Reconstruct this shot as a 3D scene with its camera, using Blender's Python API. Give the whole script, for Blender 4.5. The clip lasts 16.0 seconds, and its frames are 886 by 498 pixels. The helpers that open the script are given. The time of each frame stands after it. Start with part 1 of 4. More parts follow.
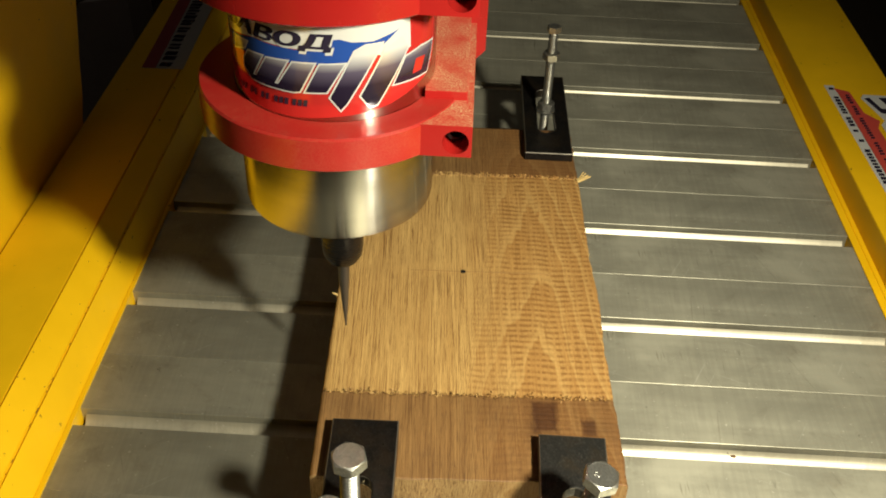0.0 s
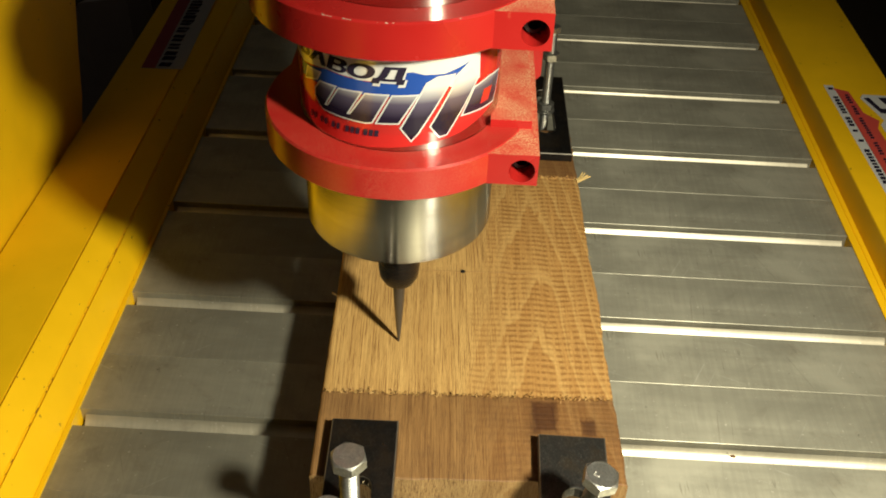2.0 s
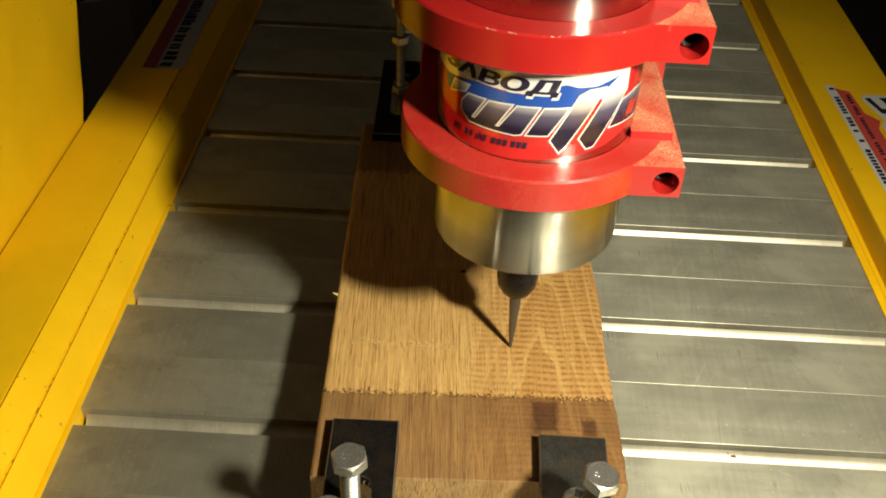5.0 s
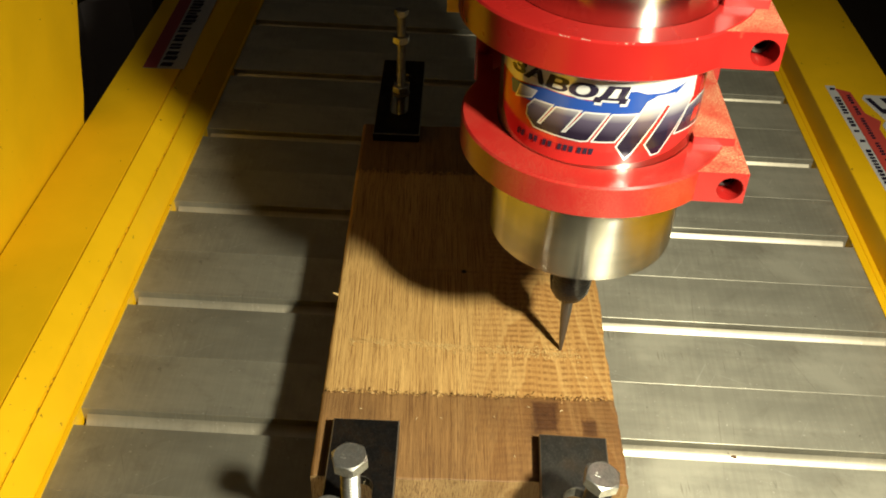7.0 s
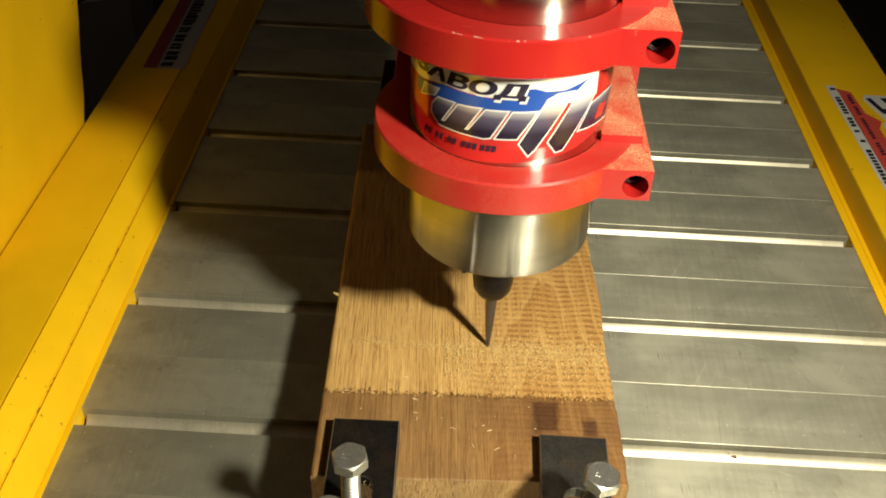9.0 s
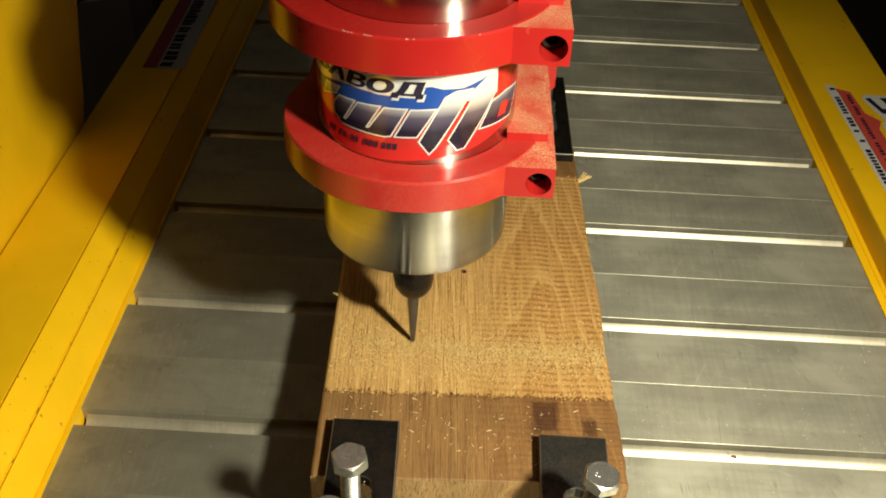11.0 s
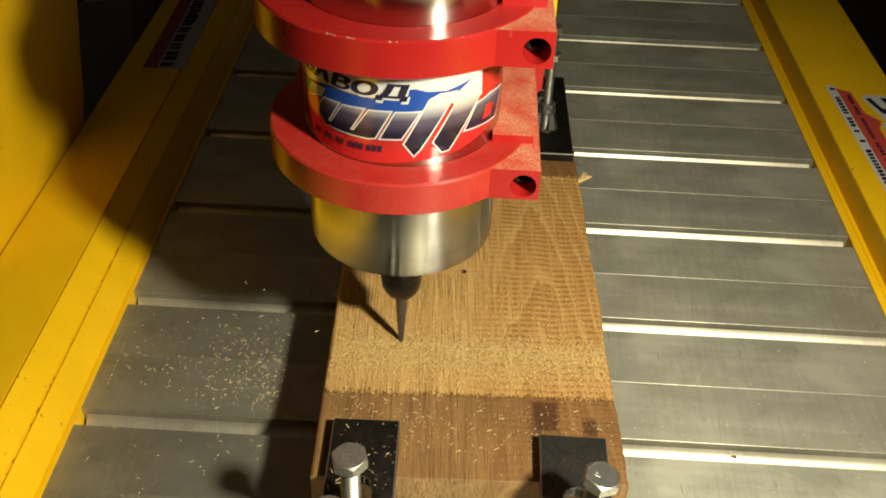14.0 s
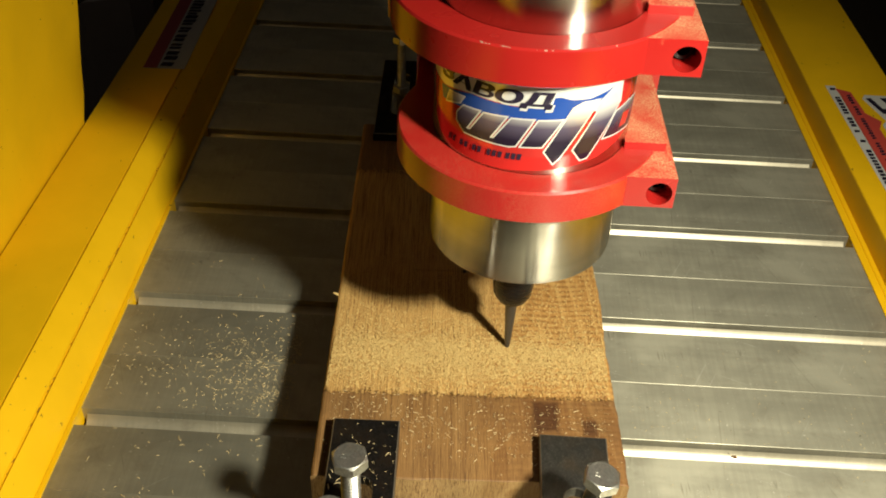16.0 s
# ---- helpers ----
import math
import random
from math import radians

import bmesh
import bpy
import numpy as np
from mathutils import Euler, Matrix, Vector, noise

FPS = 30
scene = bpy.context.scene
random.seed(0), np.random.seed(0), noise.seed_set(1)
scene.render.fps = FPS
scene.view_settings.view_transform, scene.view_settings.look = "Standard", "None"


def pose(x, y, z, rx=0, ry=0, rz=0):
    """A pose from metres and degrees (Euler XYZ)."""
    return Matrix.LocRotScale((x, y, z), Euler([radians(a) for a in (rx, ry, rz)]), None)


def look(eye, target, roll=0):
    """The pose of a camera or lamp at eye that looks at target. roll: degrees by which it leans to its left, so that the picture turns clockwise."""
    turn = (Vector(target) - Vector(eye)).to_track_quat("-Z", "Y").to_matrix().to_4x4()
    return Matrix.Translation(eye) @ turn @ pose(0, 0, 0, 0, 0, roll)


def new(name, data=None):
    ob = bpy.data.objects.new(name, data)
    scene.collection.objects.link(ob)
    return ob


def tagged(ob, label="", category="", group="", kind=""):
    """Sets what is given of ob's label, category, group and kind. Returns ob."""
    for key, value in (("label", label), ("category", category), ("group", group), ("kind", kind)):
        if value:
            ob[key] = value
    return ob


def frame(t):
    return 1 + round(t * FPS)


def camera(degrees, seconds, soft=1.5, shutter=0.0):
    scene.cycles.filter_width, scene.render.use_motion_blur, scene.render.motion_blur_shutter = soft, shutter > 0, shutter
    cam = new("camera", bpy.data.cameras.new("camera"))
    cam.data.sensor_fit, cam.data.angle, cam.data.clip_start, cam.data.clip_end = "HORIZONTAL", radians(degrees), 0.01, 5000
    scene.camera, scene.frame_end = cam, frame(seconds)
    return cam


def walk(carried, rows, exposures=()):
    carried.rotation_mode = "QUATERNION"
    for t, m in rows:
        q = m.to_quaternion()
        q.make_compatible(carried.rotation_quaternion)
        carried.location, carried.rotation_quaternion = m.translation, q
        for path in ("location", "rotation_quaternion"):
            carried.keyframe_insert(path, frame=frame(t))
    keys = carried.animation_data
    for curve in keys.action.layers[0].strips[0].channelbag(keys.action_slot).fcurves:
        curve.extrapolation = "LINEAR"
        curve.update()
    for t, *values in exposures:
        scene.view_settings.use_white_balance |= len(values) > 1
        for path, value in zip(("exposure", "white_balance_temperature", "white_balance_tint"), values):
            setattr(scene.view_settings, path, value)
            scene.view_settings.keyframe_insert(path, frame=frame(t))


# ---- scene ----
# A router's spindle engraves an oak board clamped on a slotted aluminium bed.
# World: bed top at z = 0, x across the bed, y along the rails, away from the eye.
BOARD_TOP = 0.038
SPINDLE_Y = 0.3515

cam = camera(48.64, 16.0, soft=1.88)
EYE = Vector((0.0, 0.0, 0.3761))


def view(turn):
    """The camera's pose; turn is a small creep of the tripod head in degrees."""
    yaw, pitch = radians(-1.187 + turn), radians(38.402)
    ahead = Vector((math.sin(yaw) * math.cos(pitch), math.cos(yaw) * math.cos(pitch), -math.sin(pitch)))
    return look(EYE, EYE + ahead, 2.354)


walk(cam, [(0, view(0.05)), (1.0, view(0.08)), (2.5, view(0.08)), (4.0, view(0.05)), (6.5, view(0.0)),
           (8.5, view(-0.03)), (11.5, view(0.0)), (13.5, view(0.0)), (14.5, view(-0.03)), (16.0, view(-0.03))],
     exposures=((0, 0.06), (2.5, 0.05), (4.0, 0.08), (7.0, 0.18), (9.0, 0.17), (11.5, 0.07), (12.5, 0.04), (14.0, 0.0), (15.0, 0.03), (16.0, 0.06)))

# ---- light: one warm work lamp at the right of the camera, and a dim room ----
world = bpy.data.worlds.new("room_glow")
scene.world = world
world.use_nodes = True
world.node_tree.nodes["Background"].inputs[0].default_value = (1.0, 0.85, 0.64, 1)
world.node_tree.nodes["Background"].inputs[1].default_value = 0.041
lamp_data = bpy.data.lights.new("work_lamp", "SPOT")
lamp_data.energy = 21.5
lamp_data.color = (0.985, 0.93, 0.705)
lamp_data.shadow_soft_size = 0.021
lamp_data.spot_size, lamp_data.spot_blend = radians(112), 1.0
lamp = new("work_lamp", lamp_data)
lamp.matrix_world = look((0.234, 0.050, 0.404), (0.062, 0.258, 0.0))


# ---- materials ----
def material(name, base, rough=0.5, metal=0.0, coat=0.0):
    m = bpy.data.materials.new(name)
    m.use_nodes = True
    b = m.node_tree.nodes["Principled BSDF"]
    b.inputs["Base Color"].default_value = (*base, 1)
    b.inputs["Roughness"].default_value = rough
    b.inputs["Metallic"].default_value = metal
    b.inputs["Coat Weight"].default_value = coat
    b.inputs["Coat Roughness"].default_value = 0.15
    return m


class Nodes:
    """Short forms for a material's nodes."""

    def __init__(self, m):
        self.tree = m.node_tree
        self.bsdf = m.node_tree.nodes["Principled BSDF"]
        self.geo = None

    def add(self, kind, **values):
        n = self.tree.nodes.new(kind)
        for k, val in values.items():
            n.inputs[k].default_value = val
        return n

    def link(self, a, b):
        self.tree.links.new(a, b)

    def coords(self, scale, turn=0.0):
        """Object space, scaled to lumps per metre along each axis."""
        if self.geo is None:
            self.geo = self.tree.nodes.new("ShaderNodeTexCoord")
        source = self.geo.outputs["Object"]
        if turn:
            first = self.tree.nodes.new("ShaderNodeMapping")
            first.inputs["Rotation"].default_value = (0, 0, radians(turn))
            self.link(source, first.inputs["Vector"])
            source = first.outputs["Vector"]
        mp = self.tree.nodes.new("ShaderNodeMapping")
        mp.inputs["Scale"].default_value = scale
        self.link(source, mp.inputs["Vector"])
        return mp.outputs["Vector"]

    def noise(self, scale, detail=4.0, rough=0.55, distort=0.0, turn=0.0):
        n = self.add("ShaderNodeTexNoise", Scale=1.0, Detail=detail, Roughness=rough, Distortion=distort)
        self.link(self.coords(scale, turn), n.inputs["Vector"])
        return n.outputs["Fac"]

    def ramp(self, fac, stops):
        r = self.tree.nodes.new("ShaderNodeValToRGB")
        el = r.color_ramp.elements
        while len(el) < len(stops):
            el.new(0.5)
        for e, (p, c) in zip(el, stops):
            e.position = p
            e.color = (*c, 1) if not isinstance(c, (int, float)) else (c, c, c, 1)
        self.link(fac, r.inputs["Fac"])
        return r.outputs["Color"]

    def mix(self, fac, a, b, mode="MIX"):
        n = self.tree.nodes.new("ShaderNodeMix")
        n.data_type, n.blend_type = "RGBA", mode
        for val, i in ((fac, 0), (a, 6), (b, 7)):
            if isinstance(val, (int, float)):
                n.inputs[i].default_value = val
            elif isinstance(val, tuple):
                n.inputs[i].default_value = (*val, 1)
            else:
                self.link(val, n.inputs[i])
        return n.outputs[2]

    def color(self, c):
        self.link(c, self.bsdf.inputs["Base Color"])

    def rough(self, c):
        self.link(c, self.bsdf.inputs["Roughness"])

    def bump(self, fac, strength, distance=0.0005, after=None):
        n = self.add("ShaderNodeBump", Strength=strength, Distance=distance)
        self.link(fac, n.inputs["Height"])
        if after is not None:
            self.link(after.outputs["Normal"], n.inputs["Normal"])
        self.link(n.outputs["Normal"], self.bsdf.inputs["Normal"])
        return n


def aluminium(name, base, rough, metal, dirt, spread, marks=0.3):
    """Extruded aluminium, drawn along x: fine lines, smears, stains and scratches."""
    m = material(name, base, rough, metal)
    n = Nodes(m)
    brushed = n.noise((4, 1100, 1100), 3)
    lines = n.noise((2.5, 150, 150), 3)
    smear = n.noise((6, 38, 10), 5, 0.65, 0.15)
    stain = n.noise((34, 48, 34), 6, 0.7, 0.5)
    dark = tuple(c * dirt for c in base)
    c = n.mix(n.ramp(lines, [(0.32, 0.0), (0.68, 1.0)]), dark, base)
    c = n.mix(n.ramp(smear, [(0.36, 0.18), (0.62, 0.0)]), c, tuple(x * y for x, y in zip(dark, (0.95, 0.92, 0.82))))
    c = n.mix(n.ramp(stain, [(0.56, 0.0), (0.70, 0.45)]), c, (0.17, 0.14, 0.095))
    for turn, low, tone in ((24, 0.71, (0.75, 0.73, 0.66)), (-38, 0.72, (0.75, 0.73, 0.66)), (68, 0.72, (0.12, 0.10, 0.075)), (96, 0.715, (0.13, 0.11, 0.085)), (118, 0.725, (0.75, 0.73, 0.66))):
        scratch = n.noise((16, 560, 9), 1, 0.4, 0.5, turn)
        c = n.mix(n.ramp(scratch, [(low + 0.025, 0.0), (low + 0.06, marks)]), c, tone)
    rub = n.noise((40, 34, 20), 5, 0.7, 0.3)
    c = n.mix(n.ramp(rub, [(0.50, 0.0), (0.66, 0.12)]), c, tuple(min(x * 1.35, 1) for x in base))
    wiped = n.noise((420, 9, 20), 4, 0.65, 0.1)
    c = n.mix(n.ramp(wiped, [(0.42, 0.36), (0.58, 0.0)]), c, tuple(x * 0.72 for x in base))
    fleck = n.noise((420, 520, 420), 2, 0.5)
    c = n.mix(n.ramp(fleck, [(0.70, 0.0), (0.73, 0.7)]), c, (0.70, 0.66, 0.56))
    pit = n.noise((210, 160, 210), 3, 0.6)
    c = n.mix(n.ramp(pit, [(0.25, 0.75), (0.30, 0.0)]), c, (0.07, 0.055, 0.04))
    # broad clouds of handling, and dark hairlines that wander across the profile
    cloud = n.noise((13, 19, 13), 5, 0.6, 0.4)
    c = n.mix(n.ramp(cloud, [(0.34, 0.75), (0.50, 0.0)]), c, tuple(x * 0.68 for x in base))
    c = n.mix(n.ramp(cloud, [(0.52, 0.0), (0.66, 0.60)]), c, tuple(min(x * 1.25, 1) for x in base))
    for scale, seat in (((38, 3.5, 9), (26, 17, 20)), ((33, 4.5, 8), (19, 21, 20))):
        hair = n.ramp(n.noise(scale, 5, 0.55, 0.2), [(0.4925, 0.0), (0.498, 1.0), (0.502, 1.0), (0.5075, 0.0)])
        c = n.mix(n.mix(1.0, hair, n.ramp(n.noise(seat, 2), [(0.66, 0.0), (0.71, 0.7 * min(marks * 4, 1))]), "MULTIPLY"), c, (0.13, 0.11, 0.08))
    n.color(c)
    n.rough(n.ramp(n.mix(0.75, lines, smear), [(0.3, rough - 0.015), (0.7, rough + 0.045)]))
    n.bump(brushed, 0.10, 0.0001)
    grain = n.add("ShaderNodeCombineXYZ", X=0.0, Y=1.0, Z=0.0)
    n.link(grain.outputs[0], n.bsdf.inputs["Tangent"])
    n.bsdf.inputs["Anisotropic"].default_value = spread
    return m


def paint(name, base, rough, speck, coat=0.2, peel=0.15):
    m = material(name, base, rough, 0.0, coat)
    n = Nodes(m)
    big = n.noise((14, 14, 14), 4, 0.6)
    spot = n.noise((230, 170, 230), 3, 0.5)
    fine = n.noise((700, 700, 700), 2)
    c = n.mix(n.ramp(big, [(0.35, 0.0), (0.7, 1.0)]), tuple(x * 0.86 for x in base), base)
    c = n.mix(n.ramp(spot, [(0.72, 0.0), (0.77, 0.8)]), c, speck)
    n.color(c)
    n.rough(n.ramp(big, [(0.3, rough - 0.06), (0.7, rough + 0.10)]))
    n.bump(fine, peel, 0.0001)
    return m


def dusty(name, base, rough=0.6, amount=1.0):
    m = material(name, base, rough, 0.0, 0.3 if amount < 1 else 0.0)
    n = Nodes(m)
    grain = n.noise((1500, 1500, 1500), 3, 0.75)
    patch = n.noise((70, 70, 70), 4, 0.6)
    cover = n.mix(1.0, n.ramp(grain, [(0.44, 0.0), (0.56, 1.0)]), n.ramp(patch, [(0.32, 0.15 * amount), (0.6, 0.85 * amount)]), "MULTIPLY")
    n.color(n.mix(cover, base, (0.56, 0.37, 0.20)))
    n.bump(grain, 0.6 * amount, 0.0004)
    return m


def oak(name, light, dark, pore, saw, age, grain=1.0, spots=()):
    """Oak with its grain along y: growth lines that wander, fibres, open pores and cross-wise saw marks."""
    m = material(name, light, 0.62)
    n = Nodes(m)
    wander = n.noise((14, 2.2, 12), 2, 0.4, 0.2)
    broad = n.noise((70, 3.5, 40), 3, 0.6, 0.3)
    fibre = n.noise((2400, 28, 500), 6, 0.75)
    pores = n.noise((1500, 60, 300), 3, 0.65, 0.1)
    sep = n.tree.nodes.new("ShaderNodeSeparateXYZ")
    n.link(n.geo.outputs["Object"], sep.inputs[0])

    def math_node(kind, a, b=0.0, c=0.0):
        q = n.tree.nodes.new("ShaderNodeMath")
        q.operation = kind
        for i, val in enumerate((a, b, c)):
            if isinstance(val, (int, float)):
                q.inputs[i].default_value = val
            else:
                n.link(val, q.inputs[i])
        return q.outputs[0]

    def waves(value, period, low, high, depth):
        wave = math_node("SINE", math_node("MULTIPLY", value, 2 * math.pi / period))
        return n.ramp(math_node("MULTIPLY_ADD", wave, 0.5, 0.5), [(low, 0.0), (high, depth)])

    # growth rings cut lengthwise: nested arches about the heart line at x = 33 mm, straight lines far from it
    off = math_node("SUBTRACT", math_node("MULTIPLY_ADD", wander, 0.022, sep.outputs["X"]), 0.044)
    square = math_node("MULTIPLY", off, off)
    arch = math_node("MULTIPLY_ADD", square, 80.0, math_node("MULTIPLY_ADD", math_node("SQRT", math_node("ADD", square, 0.000016)), 2.2, sep.outputs["Y"]))
    jitter = n.noise((260, 16, 60), 4, 0.7)
    v = math_node("MULTIPLY_ADD", jitter, 0.020, arch)
    c = n.mix(n.ramp(broad, [(0.32, 0.0), (0.66, 1.0)]), dark, light)
    c = n.mix(n.ramp(fibre, [(0.34, 0.75 * grain), (0.50, 0.0)]), c, tuple(x * 0.74 for x in dark))
    band = n.noise((150, 7, 60), 3, 0.6, 0.3)
    c = n.mix(n.ramp(band, [(0.36, 0.30 * grain), (0.52, 0.0)]), c, tuple(x * k for x, k in zip(dark, (0.88, 0.80, 0.68))))
    c = n.mix(waves(v, 0.0085, 0.55, 0.95, 0.40 * grain), c, tuple(x * 0.70 for x in dark))
    streak = n.noise((2300, 25, 200), 3, 0.72, 0.12, -1.0)
    c = n.mix(n.ramp(streak, [(0.428, 1.0 * grain), (0.456, 0.0)]), c, tuple(x * k for x, k in zip(dark, (0.46, 0.37, 0.29))))
    gleam = n.noise((1500, 22, 160), 4, 0.65, 0.25, -1.0)
    c = n.mix(n.ramp(gleam, [(0.53, 0.0), (0.60, 0.65)]), c, tuple(min(x * 1.10, 0.9) for x in light))
    holes = n.mix(1.0, n.ramp(pores, [(0.37, 1.0), (0.43, 0.0)]), waves(v, 0.0085, 0.3, 0.8, 0.7), "MULTIPLY")
    c = n.mix(holes, c, pore)
    # cross-wise saw marks on the heart side, broken into dashes, with pale late-wood arches between them
    across = n.add("ShaderNodeMapRange")
    across.inputs["From Min"].default_value, across.inputs["From Max"].default_value = -0.030, 0.050
    n.link(sep.outputs["X"], across.inputs["Value"])
    side = n.ramp(n.mix(0.6, n.noise((50, 8, 10), 3, 0.6, 0.8), across.outputs["Result"]), [(0.42, 0.0), (0.60, 1.0)])
    ragged = n.noise((52, 9, 60), 4, 0.6)
    late = math_node("FRACT", math_node("MULTIPLY", math_node("MULTIPLY_ADD", ragged, 0.110, arch), 1 / 0.058))
    pale = n.mix(1.0, n.ramp(late, [(0.0, 0.0), (0.04, 1.0), (0.10, 0.9), (0.22, 0.2), (0.5, 0.0)]), side, "MULTIPLY")
    w = math_node("MULTIPLY_ADD", n.noise((30, 14, 10), 3), 0.0085, sep.outputs["Y"])
    teeth = waves(w, 0.0041, 0.40, 0.80, 1.0)
    dashes = n.ramp(n.noise((430, 34, 10), 3, 0.65), [(0.38, 0.0), (0.53, 1.0)])
    cut = n.mix(1.0, n.mix(1.0, teeth, dashes, "MULTIPLY"), side, "MULTIPLY")
    warm = tuple(x * k for x, k in zip(dark, (0.92, 0.80, 0.66)))
    c = n.mix(n.mix(1.0, side, (0.62, 0.62, 0.62), "MULTIPLY"), c, n.mix(0.85, c, warm))
    c = n.mix(n.mix(1.0, side, n.ramp(late, [(0.3, 0.0), (1.0, 0.45 * grain)]), "MULTIPLY"), c, tuple(x * k for x, k in zip(dark, (0.80, 0.66, 0.52))))
    c = n.mix(n.mix(1.0, cut, (0.85 * saw, 0.85 * saw, 0.85 * saw), "MULTIPLY"), c, tuple(x * k for x, k in zip(dark, (0.50, 0.39, 0.29))))
    c = n.mix(n.mix(1.0, pale, (0.44 * grain, 0.44 * grain, 0.44 * grain), "MULTIPLY"), c, tuple(min(x * 0.98, 0.9) for x in light))
    stain = n.noise((22, 22, 22), 5, 0.65, 0.5)
    c = n.mix(n.ramp(stain, [(0.45, 0.0), (0.68, age)]), c, (0.08, 0.042, 0.017))
    # stains that soaked in under old blocks: soft-edged, with the grain showing through
    for cx, cy, hw, hl, depth in spots:
        blur = n.noise((160, 110, 100), 3, 0.6)
        dx = math_node("ABSOLUTE", math_node("MULTIPLY", math_node("SUBTRACT", sep.outputs["X"], cx), 1 / hw))
        dy = math_node("ABSOLUTE", math_node("MULTIPLY", math_node("SUBTRACT", sep.outputs["Y"], cy), 1 / hl))
        d = math_node("MULTIPLY_ADD", math_node("SUBTRACT", blur, 0.5), 0.7, math_node("MAXIMUM", dx, dy))
        c = n.mix(n.ramp(math_node("MULTIPLY", d, 0.5), [(0.36, depth), (0.56, 0.0)]), c, n.mix(1.0, c, (0.36, 0.27, 0.21), "MULTIPLY"))
    n.color(c)
    n.rough(n.ramp(fibre, [(0.3, 0.75), (0.7, 0.52)]))
    b = n.bump(fibre, 0.4, 0.0005)
    b = n.bump(holes, -0.5, 0.0005, b)
    n.bump(cut, -0.7 * saw - 0.05, 0.0005, b)
    return m


def steel(name, base, rough, metal=1.0, streak=(8, 8, 900), relief=0.1, turned=False):
    m = material(name, base, rough, metal)
    n = Nodes(m)
    line = n.noise(streak, 3)
    big = n.noise((60, 60, 40) if not turned else (12, 12, 160), 4, 0.6)
    n.color(n.mix(n.ramp(big, [(0.35, 0.0), (0.7, 1.0)]), tuple(x * 0.8 for x in base), base))
    swing = 0.3 if turned else 1.0
    n.rough(n.ramp(n.mix(0.4, line, big), [(0.3, max(rough - 0.06 * swing, 0.03)), (0.7, rough + 0.08 * swing)]))
    n.bump(line, relief, 0.00006)
    if turned:
        tangent = n.tree.nodes.new("ShaderNodeTangent")
        tangent.direction_type, tangent.axis = "RADIAL", "Z"
        n.link(tangent.outputs["Tangent"], n.bsdf.inputs["Tangent"])
        n.bsdf.inputs["Anisotropic"].default_value = 1.0
        n.bsdf.inputs["Anisotropic Rotation"].default_value = 0.25
    return m


def mill_scale(name, base, rust, bare, rough, metal=0.6):
    """Hot-rolled steel: blotched scale, brown bloom, rubbed bare flecks."""
    m = material(name, base, rough, metal)
    n = Nodes(m)
    blotch = n.noise((170, 130, 170), 5, 0.7, 0.6)
    bloom = n.noise((75, 75, 75), 4, 0.65)
    fleck = n.noise((1100, 800, 1100), 4, 0.7, 0.1)
    c = n.mix(n.ramp(blotch, [(0.36, 0.0), (0.64, 1.0)]), tuple(x * 0.55 for x in base), base)
    c = n.mix(n.ramp(bloom, [(0.48, 0.0), (0.68, 0.75)]), c, rust)
    c = n.mix(n.ramp(fleck, [(0.50, 0.0), (0.70, 0.4)]), c, bare)
    n.color(c)
    n.rough(n.ramp(blotch, [(0.3, rough + 0.14), (0.7, rough - 0.06)]))
    n.bump(fleck, 0.35, 0.0002)
    return m


BED = aluminium("bed_aluminium", (0.425, 0.408, 0.328), 0.485, 0.77, 0.86, 0.62)
STRIP = aluminium("slot_aluminium", (0.49, 0.45, 0.35), 0.40, 0.70, 0.64, 0.0, 0.0)
YELLOW = paint("yellow_paint", (0.87, 0.505, 0.005), 0.46, (0.20, 0.09, 0.01), 0.03)
YELLOW.node_tree.nodes["Principled BSDF"].inputs["Specular IOR Level"].default_value = 0.28
RED = paint("red_paint", (0.375, 0.014, 0.012), 0.27, (0.40, 0.05, 0.03), 0.5, 0.05)
RED_HAZE = dusty("lightly_dusted_red_paint", (0.36, 0.015, 0.013), 0.28, 0.10)
RED_DUST = dusty("dusted_red_paint", (0.45, 0.028, 0.015))
BODY = steel("turned_steel", (0.70, 0.67, 0.60), 0.215, 1.0, (5, 5, 700), 0.006, True)
ZINC = mill_scale("zinc_plate", (0.58, 0.57, 0.53), (0.40, 0.37, 0.29), (0.80, 0.79, 0.74), 0.33, 0.93)
STRAP = mill_scale("mill_scale", (0.030, 0.027, 0.026), (0.055, 0.038, 0.024), (0.085, 0.080, 0.074), 0.33, 0.8)
STRAP_WORN = mill_scale("worn_mill_scale", (0.090, 0.088, 0.082), (0.105, 0.085, 0.062), (0.24, 0.23, 0.21), 0.40, 0.85)
STRAP_EDGE = steel("rubbed_steel_edge", (0.30, 0.27, 0.23), 0.38, 0.85, (300, 300, 300), 0.3)
CARBIDE = steel("carbide_steel", (0.17, 0.165, 0.16), 0.36, 0.85, (60, 60, 600))
BLACK = steel("black_oxide", (0.035, 0.032, 0.030), 0.27, 0.8, (60, 60, 600))
PLANED = oak("planed_oak", (0.585, 0.370, 0.130), (0.45, 0.262, 0.085), (0.20, 0.102, 0.032), 0.95, 0.10)
AGED = oak("aged_oak", (0.285, 0.155, 0.052), (0.21, 0.105, 0.033), (0.10, 0.050, 0.019), 0.40, 0.34, 0.80,
           ((0.0352, -0.1068, 0.0064, 0.0102, 1.0), (0.0548, -0.1125, 0.0036, 0.0052, 0.85)))
# tan sawn end grain, its colour also lightened for lamplight on the near face
END = oak("lit_sawn_end_oak", (0.46, 0.30, 0.125), (0.36, 0.215, 0.085), (0.19, 0.105, 0.04), 0.2, 0.25)
